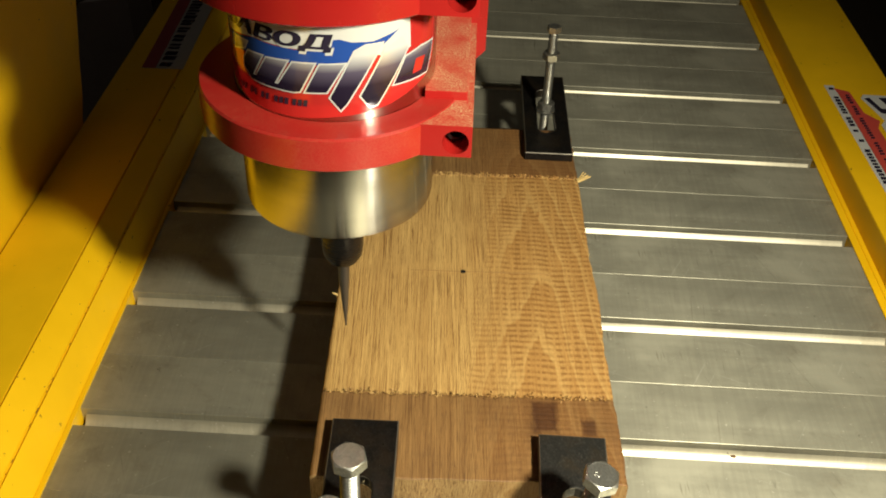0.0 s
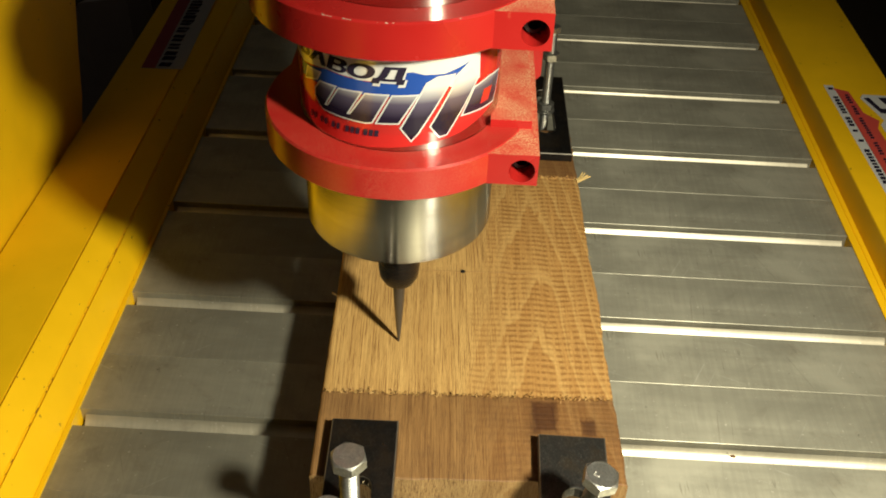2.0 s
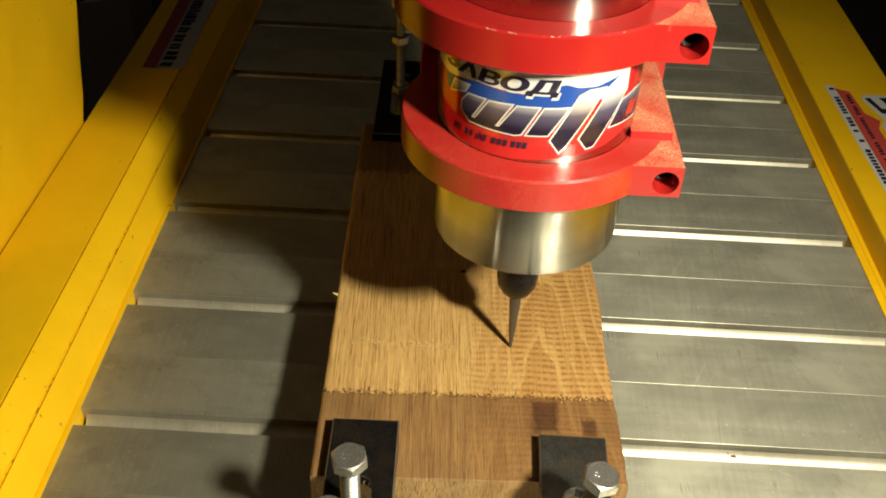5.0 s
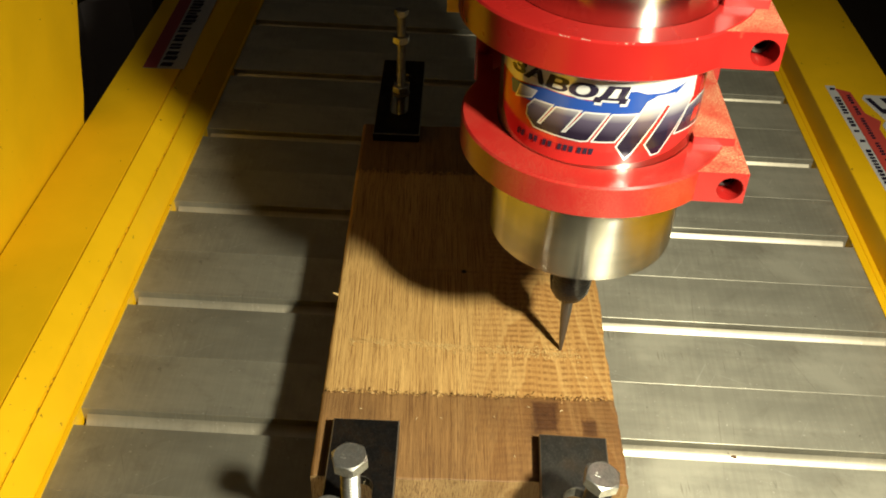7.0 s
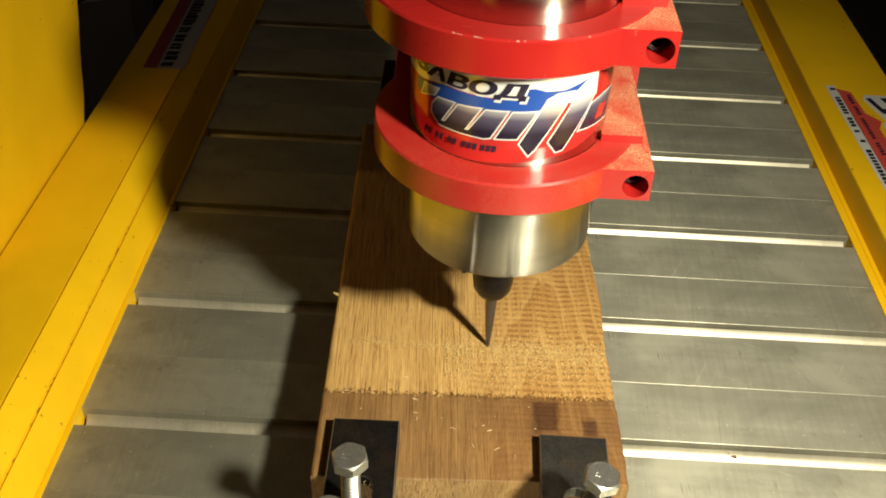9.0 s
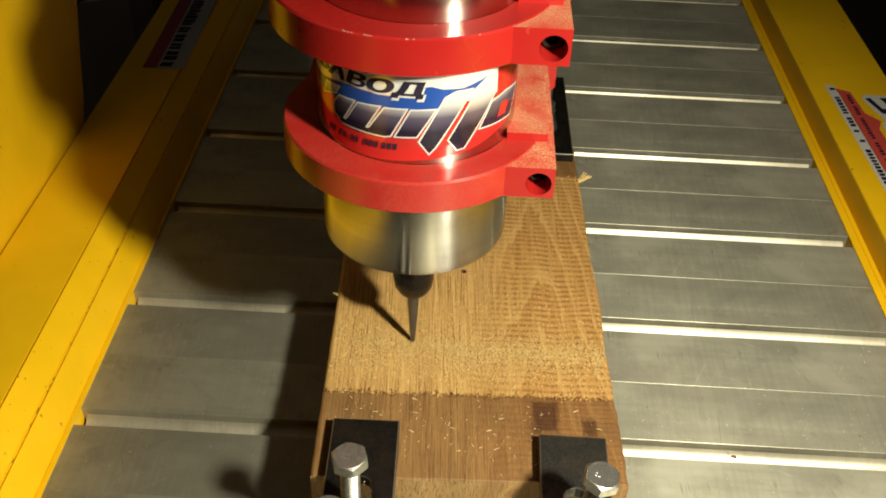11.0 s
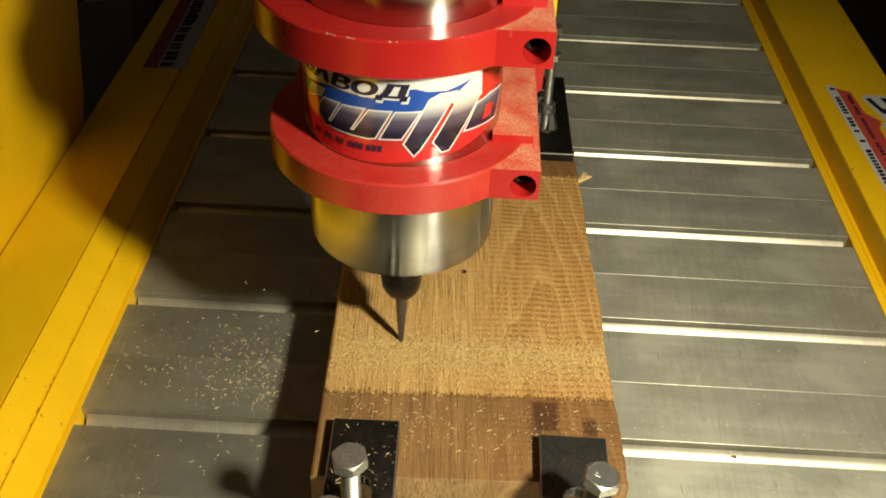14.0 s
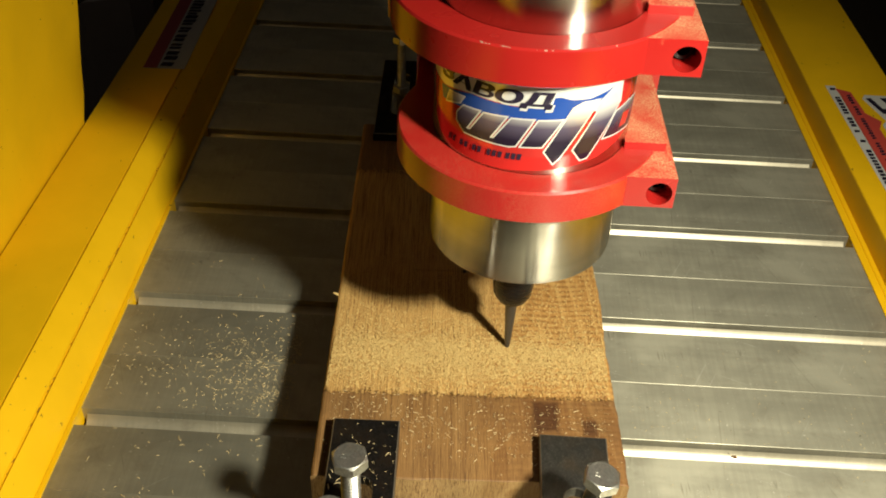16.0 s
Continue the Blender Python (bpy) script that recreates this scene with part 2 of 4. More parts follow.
GRIME = material("oily_grime", (0.30, 0.155, 0.012), 0.7)
PENCIL = material("pencil_on_oak", (0.34, 0.205, 0.075), 0.6)
PIT = material("dark_torn_wood", (0.13, 0.066, 0.027), 0.8)
SHAVING = material("oak_shaving", (0.60, 0.47, 0.26), 0.6)
CHIP = material("oak_chip", (0.58, 0.405, 0.155), 0.75)
GREY = paint("grey_enamel", (0.38, 0.34, 0.34), 0.5, (0.1, 0.08, 0.06), 0.1)
ROOM = paint("dark_plaster", (0.12, 0.095, 0.070), 0.8, (0.05, 0.04, 0.03), 0.0)
VOID = material("hole_shadow_steel", (0.02, 0.018, 0.016), 0.5, 0.5)
WORN = material("chipped_paint", (0.36, 0.25, 0.19), 0.55)
L_WHITE = material("label_white", (0.84, 0.84, 0.82), 0.11, 0.34, 0.15)
L_RED = material("label_red", (0.62, 0.035, 0.03), 0.11, 0.34, 0.15)
L_PRINT = material("red_print", (0.50, 0.060, 0.045), 0.45)
# red and white dimmed in colour: the shade over the left rail's sticker
L_RED_SHADE = material("shaded_red_print", (0.26, 0.040, 0.050), 0.6)
L_WHITE_SHADE = material("shaded_label_white", (0.34, 0.33, 0.33), 0.6)
L_BLUE = material("label_blue", (0.03, 0.10, 0.46), 0.11, 0.34, 0.15)
L_DARK = material("label_dark", (0.035, 0.028, 0.055), 0.11, 0.34, 0.15)


# ---- building blocks ----
def part(name, bm, mat, parent, label="", smooth=False):
    """Links a bmesh as one mesh object under a thing or a part."""
    me = bpy.data.meshes.new(name)
    bmesh.ops.recalc_face_normals(bm, faces=bm.faces[:])
    bm.to_mesh(me)
    bm.free()
    for m in (mat if isinstance(mat, (list, tuple)) else [mat]):
        me.materials.append(m)
    if smooth:
        for p in me.polygons:
            p.use_smooth = True
        me.set_sharp_from_angle(angle=radians(38))
    ob = new(name, me)
    ob.parent = parent
    if label:
        ob["label"] = label
    return ob


def thing(name, label, category, group="", kind="", at=None):
    ob = new(name)
    ob.empty_display_size = 0.01
    if at is not None:
        ob.matrix_world = at
    return tagged(ob, label, category, group, kind)


def bevelled(bm, width, segments=2):
    if width > 0:
        edges = [e for e in bm.edges if len(e.link_faces) == 2 and e.calc_face_angle(0) > 0.5]
        bmesh.ops.bevel(bm, geom=edges, offset=width, segments=segments, affect="EDGES", profile=0.6, clamp_overlap=True)
    return bm


def box(x0, x1, y0, y1, z0, z1, bevel=0.0, segments=2):
    bm = bmesh.new()
    bmesh.ops.create_cube(bm, size=1, matrix=Matrix.Translation(((x0 + x1) / 2, (y0 + y1) / 2, (z0 + z1) / 2))
                          @ Matrix.Diagonal((x1 - x0, y1 - y0, z1 - z0, 1)))
    return bevelled(bm, bevel, segments)


def prism(outline, z0, z1, bevel=0.0, segments=2):
    """An outline in x, y (no holes), raised from z0 to z1."""
    bm = bmesh.new()
    low = [bm.verts.new((x, y, z0)) for x, y in outline]
    top = [bm.verts.new((x, y, z1)) for x, y in outline]
    bm.faces.new(low[::-1])
    bm.faces.new(top)
    n = len(outline)
    for i in range(n):
        bm.faces.new((low[i], low[(i + 1) % n], top[(i + 1) % n], top[i]))
    return bevelled(bm, bevel, segments)


def along_x(profile, x0, x1):
    """A profile in y, z drawn out along x."""
    bm = bmesh.new()
    a = [bm.verts.new((x0, y, z)) for y, z in profile]
    b = [bm.verts.new((x1, y, z)) for y, z in profile]
    n = len(profile)
    for i in range(n):
        bm.faces.new((a[i], b[i], b[(i + 1) % n], a[(i + 1) % n]))
    bm.faces.new(a)
    bm.faces.new(b[::-1])
    return bm


def along_y(profile, y0, y1):
    """A profile in x, z drawn out along y."""
    bm = bmesh.new()
    a = [bm.verts.new((x, y0, z)) for x, z in profile]
    b = [bm.verts.new((x, y1, z)) for x, z in profile]
    n = len(profile)
    for i in range(n):
        bm.faces.new((a[i], b[i], b[(i + 1) % n], a[(i + 1) % n]))
    bm.faces.new(a)
    bm.faces.new(b[::-1])
    return bm


def lathe(profile, steps=64, center=(0, 0, 0)):
    """A profile of (radius, z) turned about the z axis; closed rings where it returns to its start."""
    bm = bmesh.new()
    cx, cy, cz = center
    rings = []
    for r, z in profile:
        if r < 1e-7:
            rings.append([bm.verts.new((cx, cy, cz + z))])
        else:
            rings.append([bm.verts.new((cx + r * math.cos(2 * math.pi * i / steps), cy + r * math.sin(2 * math.pi * i / steps), cz + z))
                          for i in range(steps)])
    for a, b in zip(rings, rings[1:]):
        for i in range(steps):
            j = (i + 1) % steps
            quad = [a[i % len(a)], a[j % len(a)], b[j % len(b)], b[i % len(b)]]
            quad = list(dict.fromkeys(quad))
            if len(quad) > 2:
                bm.faces.new(quad)
    return bm


def hexagon(af, z0, z1, turn=0.0, disc=0.94):
    """A hexagonal head or nut, its corners turned to a round crown; af is its width across flats."""
    a, n = af / 2, 36
    bm = bmesh.new()

    def flat(t):
        d = (t + math.pi / 6) % (math.pi / 3) - math.pi / 6
        return a / math.cos(d)
    rings = []
    for kind in ("low_disc", "low", "high", "disc", "inner"):
        ring = []
        for i in range(n):
            t = 2 * math.pi * i / n
            r = flat(t)
            drop = (r - a * disc) * 0.55
            r, z = {"low_disc": (a * disc, z0), "low": (r, z0 + drop), "high": (r, z1 - drop), "disc": (a * disc, z1), "inner": (a * 0.86, z1 - 0.00005)}[kind]
            ring.append(bm.verts.new((r * math.cos(t + turn), r * math.sin(t + turn), z)))
        rings.append(ring)
    for p, q in zip(rings, rings[1:]):
        for i in range(n):
            bm.faces.new((p[i], p[(i + 1) % n], q[(i + 1) % n], q[i]))
    bm.faces.new(rings[0][::-1])
    bm.faces.new(rings[-1])
    return bm


def thread(radius, z0, z1, pitch=0.00125, steps=20):
    """A threaded shank: ridges of a true pitch."""
    prof = [(0, z0)]
    z = z0
    while z < z1 - pitch:
        prof += [(radius * 0.72, z), (radius * 0.97, z + pitch * 0.4), (radius, z + pitch * 0.5), (radius * 0.97, z + pitch * 0.6)]
        z += pitch
    prof += [(radius * 0.86, z1), (0, z1)]
    return lathe(prof, steps)


# ---- the bed ----
bed = thing("machine_bed", "grey extruded aluminium bed with cross-wise clamping slots, scuffed", "machine bed", kind="structure")
XL, XR = -0.1862, 0.2490
PITCH, FIRST = 0.09, 0.3242          # slot centres
HALF_SLOT = 0.0056


def bed_profile():
    h, w, c, j = PITCH / 2, HALF_SLOT, 0.00020, 0.00013
    return [(-h, -0.016), (h, -0.016), (h, -j), (h - j, 0.0), (w + c, 0.0), (w, -c), (w, -0.0110),
            (-w, -0.0110), (-w, -c), (-w - c, 0.0), (-h + j, 0.0), (-h, -j)]


first_me = strip_me = None
for k in range(-3, 10):
    if first_me is None:
        first_me = part("bed_profile", along_x(bed_profile(), XL - 0.004, XR + 0.004), BED, bed).data
        ob = bed.children[0]
        w = HALF_SLOT
        strip = part("slot_strip", along_x([(w - 0.0003, -0.0040), (w - 0.0003, -0.0108), (-w + 0.0010, -0.0108), (-w + 0.0010, -0.0094), (w - 0.0066, -0.0091), (w - 0.0044, -0.0083), (w - 0.0026, -0.0071), (w - 0.0013, -0.0056)],
                                           XL + 0.0022, XR - 0.0022), STRIP, bed, "bright sloped strip in the slot", True)
        strip_me = strip.data
    else:
        ob, strip = new("bed_profile", first_me), new("slot_strip", strip_me)
        ob.parent = strip.parent = bed
        strip["label"] = "bright sloped strip in the slot"
    ob.location = strip.location = (0, FIRST + k * PITCH, 0)

# ---- the rails ----
left_rail = thing("rail_left", "yellow painted steel side rail of the machine, speckled with dirt", "machine rail", kind="structure")
LX = -0.1886
part("rail_body", bevelled(along_y([(XL - 0.0023, -0.02), (XL - 0.0023, 0.0010), (LX - 0.0067, 0.0198), (LX - 0.0069, 0.0186), (LX - 0.0077, 0.0188), (LX - 0.0081, 0.0209), (LX - 0.0193, 0.0300), (LX - 0.0195, 0.0272), (LX - 0.0204, 0.0272), (LX - 0.0206, 0.0300), (-0.2521, 0.0300), (-0.2521, -0.02)], -0.3, 1.25), 0.00015, 1), YELLOW, left_rail)
part("rail_lip", bevelled(along_y([(XL, -0.01), (XL, 0.0014), (XL - 0.0021, 0.0014), (XL - 0.0021, -0.01)], -0.3, 1.25), 0.0004), YELLOW, left_rail)
rg = random.Random(88)
bm = bmesh.new()
for _ in range(58):
    on_rail = rg.random() < 0.72
    l = rg.uniform(0.0004, 0.0022) if on_rail else rg.uniform(0.0003, 0.0007)
    w_ = rg.uniform(0.00012, 0.0003)
    q = (LX - 0.0074, 0.0197) if on_rail else (LX - 0.0079 - (k_ := rg.uniform(0.02, 0.98)) * 0.0116, 0.0209 + k_ * 0.0092)
    m_ = pose(q[0], rg.uniform(0.12, 0.75), q[1] + 0.0001, 0, 38, rg.uniform(-8, 8))
    top_ = [bm.verts.new(m_ @ Vector(p)) for p in ((-w_, -l, 0), (w_ * 0.7, -l * 0.6, 0), (w_, l, 0), (-w_ * 0.6, l * 0.7, 0), (0, 0, 0.00022))]
    for i in range(4):
        bm.faces.new((top_[i], top_[(i + 1) % 4], top_[4]))
tagged(part("grime", bm, GRIME, left_rail, "brown grime in the groove of the rail"), kind="stuff")
right_rail = thing("rail_right", "yellow painted steel side rail of the machine", "machine rail", kind="structure")
part("rail_body", bevelled(along_y([(XR, -0.02), (XR, 0.0010), (XR + 0.0047, 0.0010), (XR + 0.0050, 0.0003), (XR + 0.0054, 0.0010), (0.2572, 0.0010), (0.2580, 0.0183), (0.2584, 0.0195), (0.3233, 0.0195), (0.3233, -0.02)], -0.3, 1.25), 0.0005), YELLOW, right_rail)

# side plate of the portal, beyond the left rail
side_plate = thing("portal_side_plate", "tall yellow painted side plate of the portal beside the rail", "machine plate", kind="structure")
plate_outline = [(0.395, -0.02), (0.552, -0.02), (0.5525, 0.0308), (0.5605, 0.045), (0.5685, 0.070), (0.5805, 0.100), (0.5925, 0.140), (0.5985, 0.220), (0.395, 0.220)]
bm = prism(plate_outline, -0.012, 0.0, 0.0010)
bm.transform(Matrix(((0, 0, 1, -0.2537), (1, 0, 0, 0), (0, 1, 0, 0), (0, 0, 0, 1))))
part("plate", bm, YELLOW, side_plate)

upright = thing("machine_leg", "dark grey steel upright standing in shadow behind the rail", "machine leg")
bm = prism([(-0.432, 0.93), (-0.395, 0.91), (-0.352, 0.93), (-0.352, 1.00), (-0.432, 1.00)], -0.90, -0.055, 0.004)
for v_ in bm.verts:
    if v_.co.z > -0.1 and v_.co.x < -0.41:
        v_.co.z -= 0.05
part("column", bm, GREY, upright)
part("foot_plate", box(-0.452, -0.332, 0.895, 1.02, -0.9, -0.888, 0.002), GREY, upright)
for bx in (-0.442, -0.342):
    part("anchor_bolt", hexagon(0.016, -0.888, -0.878), ZINC, upright).location = (bx, 0.907, 0)

# ---- the room round the machine ----
room = thing("workshop_wall", "dark workshop walls round the machine", "wall", kind="structure")
part("wall_back", box(-1.6, 1.6, 1.9, 2.0, -0.9, 1.5), ROOM, room)
part("wall_side", box(-1.7, -1.6, -1.5, 2.0, -0.9, 1.5), ROOM, room)
part("wall_side", box(1.6, 1.7, -1.5, 2.0, -0.9, 1.5), ROOM, room)
part("wall_front", box(-1.6, 1.6, -1.6, -1.5, -0.9, 1.5), ROOM, room)
tagged(part("floor", box(-1.7, 1.7, -1.6, 2.0, -1.0, -0.9), ROOM, None), "dark workshop floor under the machine", "floor", kind="structure")


# ---- the oak board ----
def board_mesh():
    """A sawn board with a planed field between two rough ends; its top is a fine sheet with saw ripple and a ragged step."""
    nx, ny = 150, 300
    y0, y1 = -0.144, 0.144
    f0, f1 = -0.0945, 0.0895
    xs_ = np.linspace(-0.0680, 0.0685, nx)
    ys_ = np.linspace(y0, y1, ny)
    rag0 = np.random.RandomState(3).normal(0, 0.0006, nx)
    rag1 = np.random.RandomState(4).normal(0, 0.0007, nx)
    bm = bmesh.new()
    grid = []
    for j, y in enumerate(ys_):
        row = []
        for i, x in enumerate(xs_):
            raw = y < f0 + rag0[i] or y > f1 + rag1[i]
            z = 0.0009 if raw else 0.0
            z += 0.00010 * noise.noise((x * 500, y * 25, 1.0))
            heart = min(max((x - 0.012) / 0.02, 0), 1)
            z += (0.00013 * heart + (0.00004 if raw else 0)) * math.sin(y * 2400 + 2.2 * noise.noise((x * 60, y * 30, 4)))
            edge = min(x - xs_[0], xs_[-1] - x)
            if edge < 0.0012:
                z -= 0.0009 - edge * 0.6
            wane = (0.0006 if i == 0 else 0.0014) * (noise.noise((3.0 if i == 0 else 9.0, y * 22, 0)) + 0.5 * noise.noise((5.0, y * 120, 0))) if i in (0, nx - 1) else 0
            row.append(bm.verts.new((x + wane, y + (0.0015 * noise.noise((x * 60, 7, 7)) if j in (0, ny - 1) else 0), z)))
        grid.append(row)
    for j in range(ny - 1):
        for i in range(nx - 1):
            f = bm.faces.new((grid[j][i], grid[j][i + 1], grid[j + 1][i + 1], grid[j + 1][i]))
            yc = (ys_[j] + ys_[j + 1]) / 2
            f.material_index = 1 if (yc < f0 + rag0[i] or yc > f1 + rag1[i]) else 0
            f.smooth = True
    rim = [grid[0][i] for i in range(nx)] + [grid[j][-1] for j in range(1, ny)] + [grid[-1][i] for i in range(nx - 2, -1, -1)] + [grid[j][0] for j in range(ny - 2, 0, -1)]
    low = [bm.verts.new((v_.co.x, v_.co.y, -BOARD_TOP + 0.0002)) for v_ in rim]
    for i in range(len(rim)):
        j = (i + 1) % len(rim)
        f = bm.faces.new((rim[j], rim[i], low[i], low[j]))
        f.material_index = 2 if (rim[i].co.y < y0 + 0.003 and rim[j].co.y < y0 + 0.003) else 1
    bm.faces.new(low)
    return bm


board = thing("oak_board", "oak board with pale planed middle and dark rough-sawn ends", "board",
              at=pose(0.0052, 0.4112, BOARD_TOP, 0, 0, 1.75))
part("plank", board_mesh(), [PLANED, AGED, END], board)
def torn(seed, count, line, fine, deep):
    """Ragged curls or pits along the step where the planed field ends."""
    r = random.Random(seed)
    bm = bmesh.new()
    for _ in range(count):
        l, w = fine * r.uniform(0.6, 1.7), fine * r.uniform(0.25, 0.5)
        m = pose(r.uniform(-0.066, 0.066), line + r.gauss(0, 0.0009), 0.0006 + deep + r.uniform(0, 0.0004), r.uniform(-25, 25), r.uniform(-25, 25), r.uniform(0, 180))
        vs = [bm.verts.new(m @ Vector(p)) for p in ((-l, 0, 0), (0, -w, 0.0002), (l, 0, 0.0003), (0, w, 0.0002), (0, 0, -0.0004))]
        for a, b, c_ in ((0, 1, 2), (0, 2, 3), (0, 4, 1), (1, 4, 2), (2, 4, 3), (3, 4, 0)):
            bm.faces.new((vs[a], vs[b], vs[c_]))
    return bm


tagged(part("torn_fibres", torn(61, 150, -0.0945, 0.0009, 0.0003), PLANED, board, "pale torn wood fibres along the step"), kind="stuff")
tagged(part("torn_pits", torn(62, 44, -0.0950, 0.00050, 0.0001), PIT, board, "dark torn pits along the step"), kind="stuff")
tagged(part("torn_fibres", torn(63, 120, 0.0895, 0.0011, 0.0003), PLANED, board, "pale torn wood fibres along the step"), kind="stuff")
part("pencil_line", box(-0.030, 0.046, -0.00345, -0.00315, -0.0003, 0.00022), PENCIL, board, "faint pencil line across the board")
part("knot", lathe([(0, 0.0003), (0.0009, 0.00035), (0.0015, 0.0001), (0.0015, -0.001)], 9, (-0.0020, -0.0033, 0)), VOID, board, "small dark drilled mark")
bm = bmesh.new()
for i in range(4):
    bmesh.ops.create_cone(bm, cap_ends=True, segments=6, radius1=0.0013 - 0.0002 * i, radius2=0.0004, depth=0.010 - 0.0012 * i,
                          matrix=pose(0.0722 - 0.0006 * i, 0.0890 + 0.0009 * i, 0.0004, 0, 84 - 9 * i, 26 + 7 * i))
for v_ in bm.verts:
    v_.co += Vector((0, 0.0009, 0.0007)) * noise.noise(v_.co * 500)
part("splinter", bm, CHIP, board, "pale torn splinter at the corner of the planed field")
bm = bmesh.new()
for i in range(2):
    bmesh.ops.create_cone(bm, cap_ends=True, segments=5, radius1=0.0004, radius2=0.00015, depth=0.0030, matrix=pose(-0.0690, -0.0255 + 0.0008 * i, 0.0, 0, -78 + 20 * i, -20 + 30 * i))
part("splinter", bm, CHIP, board, "pale torn splinter on the edge")


# ---- clamps ----
def strap_mesh(length, slot0, slot1):
    """A flat steel strap with an open long hole; y runs along it."""
    w, hw, t = 0.0148, 0.0056, 0.0058
    bm = bmesh.new()
    outer = [(-w, 0), (w, 0), (w, length), (-w, length)]
    arc = [(hw * math.cos(a), slot1 + hw * math.sin(a)) for a in np.linspace(0, math.pi, 9)]
    arc += [(hw * math.cos(a), slot0 + hw * math.sin(a)) for a in np.linspace(math.pi, 2 * math.pi, 9)]

    def loop(points, z):
        vs = [bm.verts.new((x, y, z)) for x, y in points]
        return vs, [bm.edges.new((vs[i], vs[(i + 1) % len(vs)])) for i in range(len(vs))]
    both = []
    for z in (0, t):
        a, ea = loop(outer, z)
        b, eb = loop(arc, z)
        bmesh.ops.triangle_fill(bm, edges=ea + eb, use_beauty=True)
        both.append((a, b))
    for k in (0, 1):
        lo, hi = both[0][k], both[1][k]
        for i in range(len(lo)):
            j = (i + 1) % len(lo)
            bm.faces.new((lo[i], lo[j], hi[j], hi[i]))
    bevelled(bm, 0.0006)
    bm.normal_update()
    for f in bm.faces:
        if f.normal.z > 0.2 and f.normal.z < 0.95 and f.calc_center_median().z > t - 0.001:
            f.material_index = 1
    return bm


def clamp(name, label, length, slot, bolt, top, nuts, at, turn=0.0, lean=0.0, support=None, size=1.0):
    """A strap clamp: strap, bolt through its long hole, washer and nuts; z = 0 is the board's top."""
    c = thing(name, label, "clamp", "clamps holding the board", at=at)
    part("strap", strap_mesh(length, *slot), [STRAP_WORN if label.startswith("scuffed") else STRAP, STRAP_EDGE], c, "black flat steel strap with a long hole")
    b = part("bolt", thread(0.004 * size, -0.045, top - 0.0053 * size, 0.0018 if size == 1.0 else 0.00125), ZINC, c, "zinc-plated threaded bolt")
    b.matrix_basis = pose(bolt[0], bolt[1], 0, 0, lean, 0)
    part("bolt_head", hexagon((0.013 if size == 1.0 else 0.0105) * size, top - 0.0053 * size, top, turn), ZINC, b, "hexagonal bolt head")
    for u, v_ in ((-0.0026, 0.0006), (-0.0018, -0.0012), (-0.0030, -0.0008)) if size == 1.0 else ():
        part("head_mark", box(u - 0.00045, u + 0.00045, v_ - 0.0002, v_ + 0.0002, top - 0.0002, top + 0.00015, 0.00006, 1), ZINC, b, "raised mark on the head")
    if nuts:
        part("washer", lathe([(0.0034, 0.0062), (0.0062, 0.0062), (0.0062, 0.0074), (0.0034, 0.0074), (0.0034, 0.0062)], 32), ZINC, b)
    if support:
        j = part("jack_screw", thread(0.004, -0.035, support[2] - 0.003), ZINC, c, "zinc-plated levelling screw")
        j.location = (support[0], support[1], 0)
        part("screw_head", lathe([(0, support[2] - 0.0045), (0.0066, support[2] - 0.0045), (0.0070, support[2] - 0.002), (0.0058, support[2] - 0.0003), (0, support[2])], 24), ZINC, j, "round screw head", True)
    for z in nuts:
        part("nut", hexagon(0.013 * size, z, z + 0.0062 * size, turn + 0.4), ZINC, b, "hexagonal nut")
    return c


clamp("strap_clamp", "black steel strap clamp with tall hexagonal bolt on the board's end", 0.093, (0.020, 0.0560), (-0.0020, 0.0450), 0.0386,
      [], pose(-0.0350, 0.2005, BOARD_TOP + 0.0009, 0, 0, 1.2), 0.27, 0.0, (-0.0085, 0.0262, 0.0310))
clamp("strap_clamp", "scuffed steel strap clamp with tall hexagonal bolt on the board's end", 0.082, (0.020, 0.0480), (0.0002, 0.0360), 0.0375,
      [], pose(0.0538, 0.2085, BOARD_TOP + 0.0009, 0, 0, -0.5), 0.9, 9.0)
clamp("strap_clamp", "black steel strap clamp with tall bolt and two nuts", 0.100, (0.030, 0.075), (0, 0.0520), 0.0670,
      [0.0078, 0.0440], pose(0.0535, 0.5200, BOARD_TOP + 0.0009, 0, 0, 0.6), 0.2, size=0.76)
clamp("strap_clamp", "black steel strap clamp with tall bolt and two nuts", 0.100, (0.030, 0.075), (0, 0.0520), 0.0670,
      [0.0078, 0.0440], pose(-0.0440, 0.5330, BOARD_TOP + 0.0009, 0, 0, 1.2), 0.5, size=0.76)


# ---- the spindle head: it moves across the board ----
head = thing("spindle_head", "steel milling spindle with sticker in a red two-ring clamp", "spindle",
             at=pose(-0.053, SPINDLE_Y, BOARD_TOP))
R0 = 0.0400
part("spindle_body", lathe([(0, 0.0813), (0.0385, 0.0813), (0.0397, 0.0822), (R0, 0.0835), (R0, 0.1160), (0.0399, 0.1164), (R0, 0.1168), (R0, 0.3000), (0, 0.3000)], 160), BODY, head, "polished steel spindle housing", True)
nut = part("collet_nut", lathe([(0, 0.0390), (0.0040, 0.0390), (0.0070, 0.0402), (0.0090, 0.0440), (0.0096, 0.0490), (0.0096, 0.0580), (0.0089, 0.0585), (0.0089, 0.0815), (0, 0.0815)], 48), BLACK, head, "black oxide collet nut", True)
part("engraving_bit", lathe([(0, -0.0025), (0.0003, -0.0023), (0.0017, 0.0150), (0.0026, 0.0300), (0.0028, 0.0380), (0, 0.0380)], 24), CARBIDE, head, "dark tapered engraving bit", True)


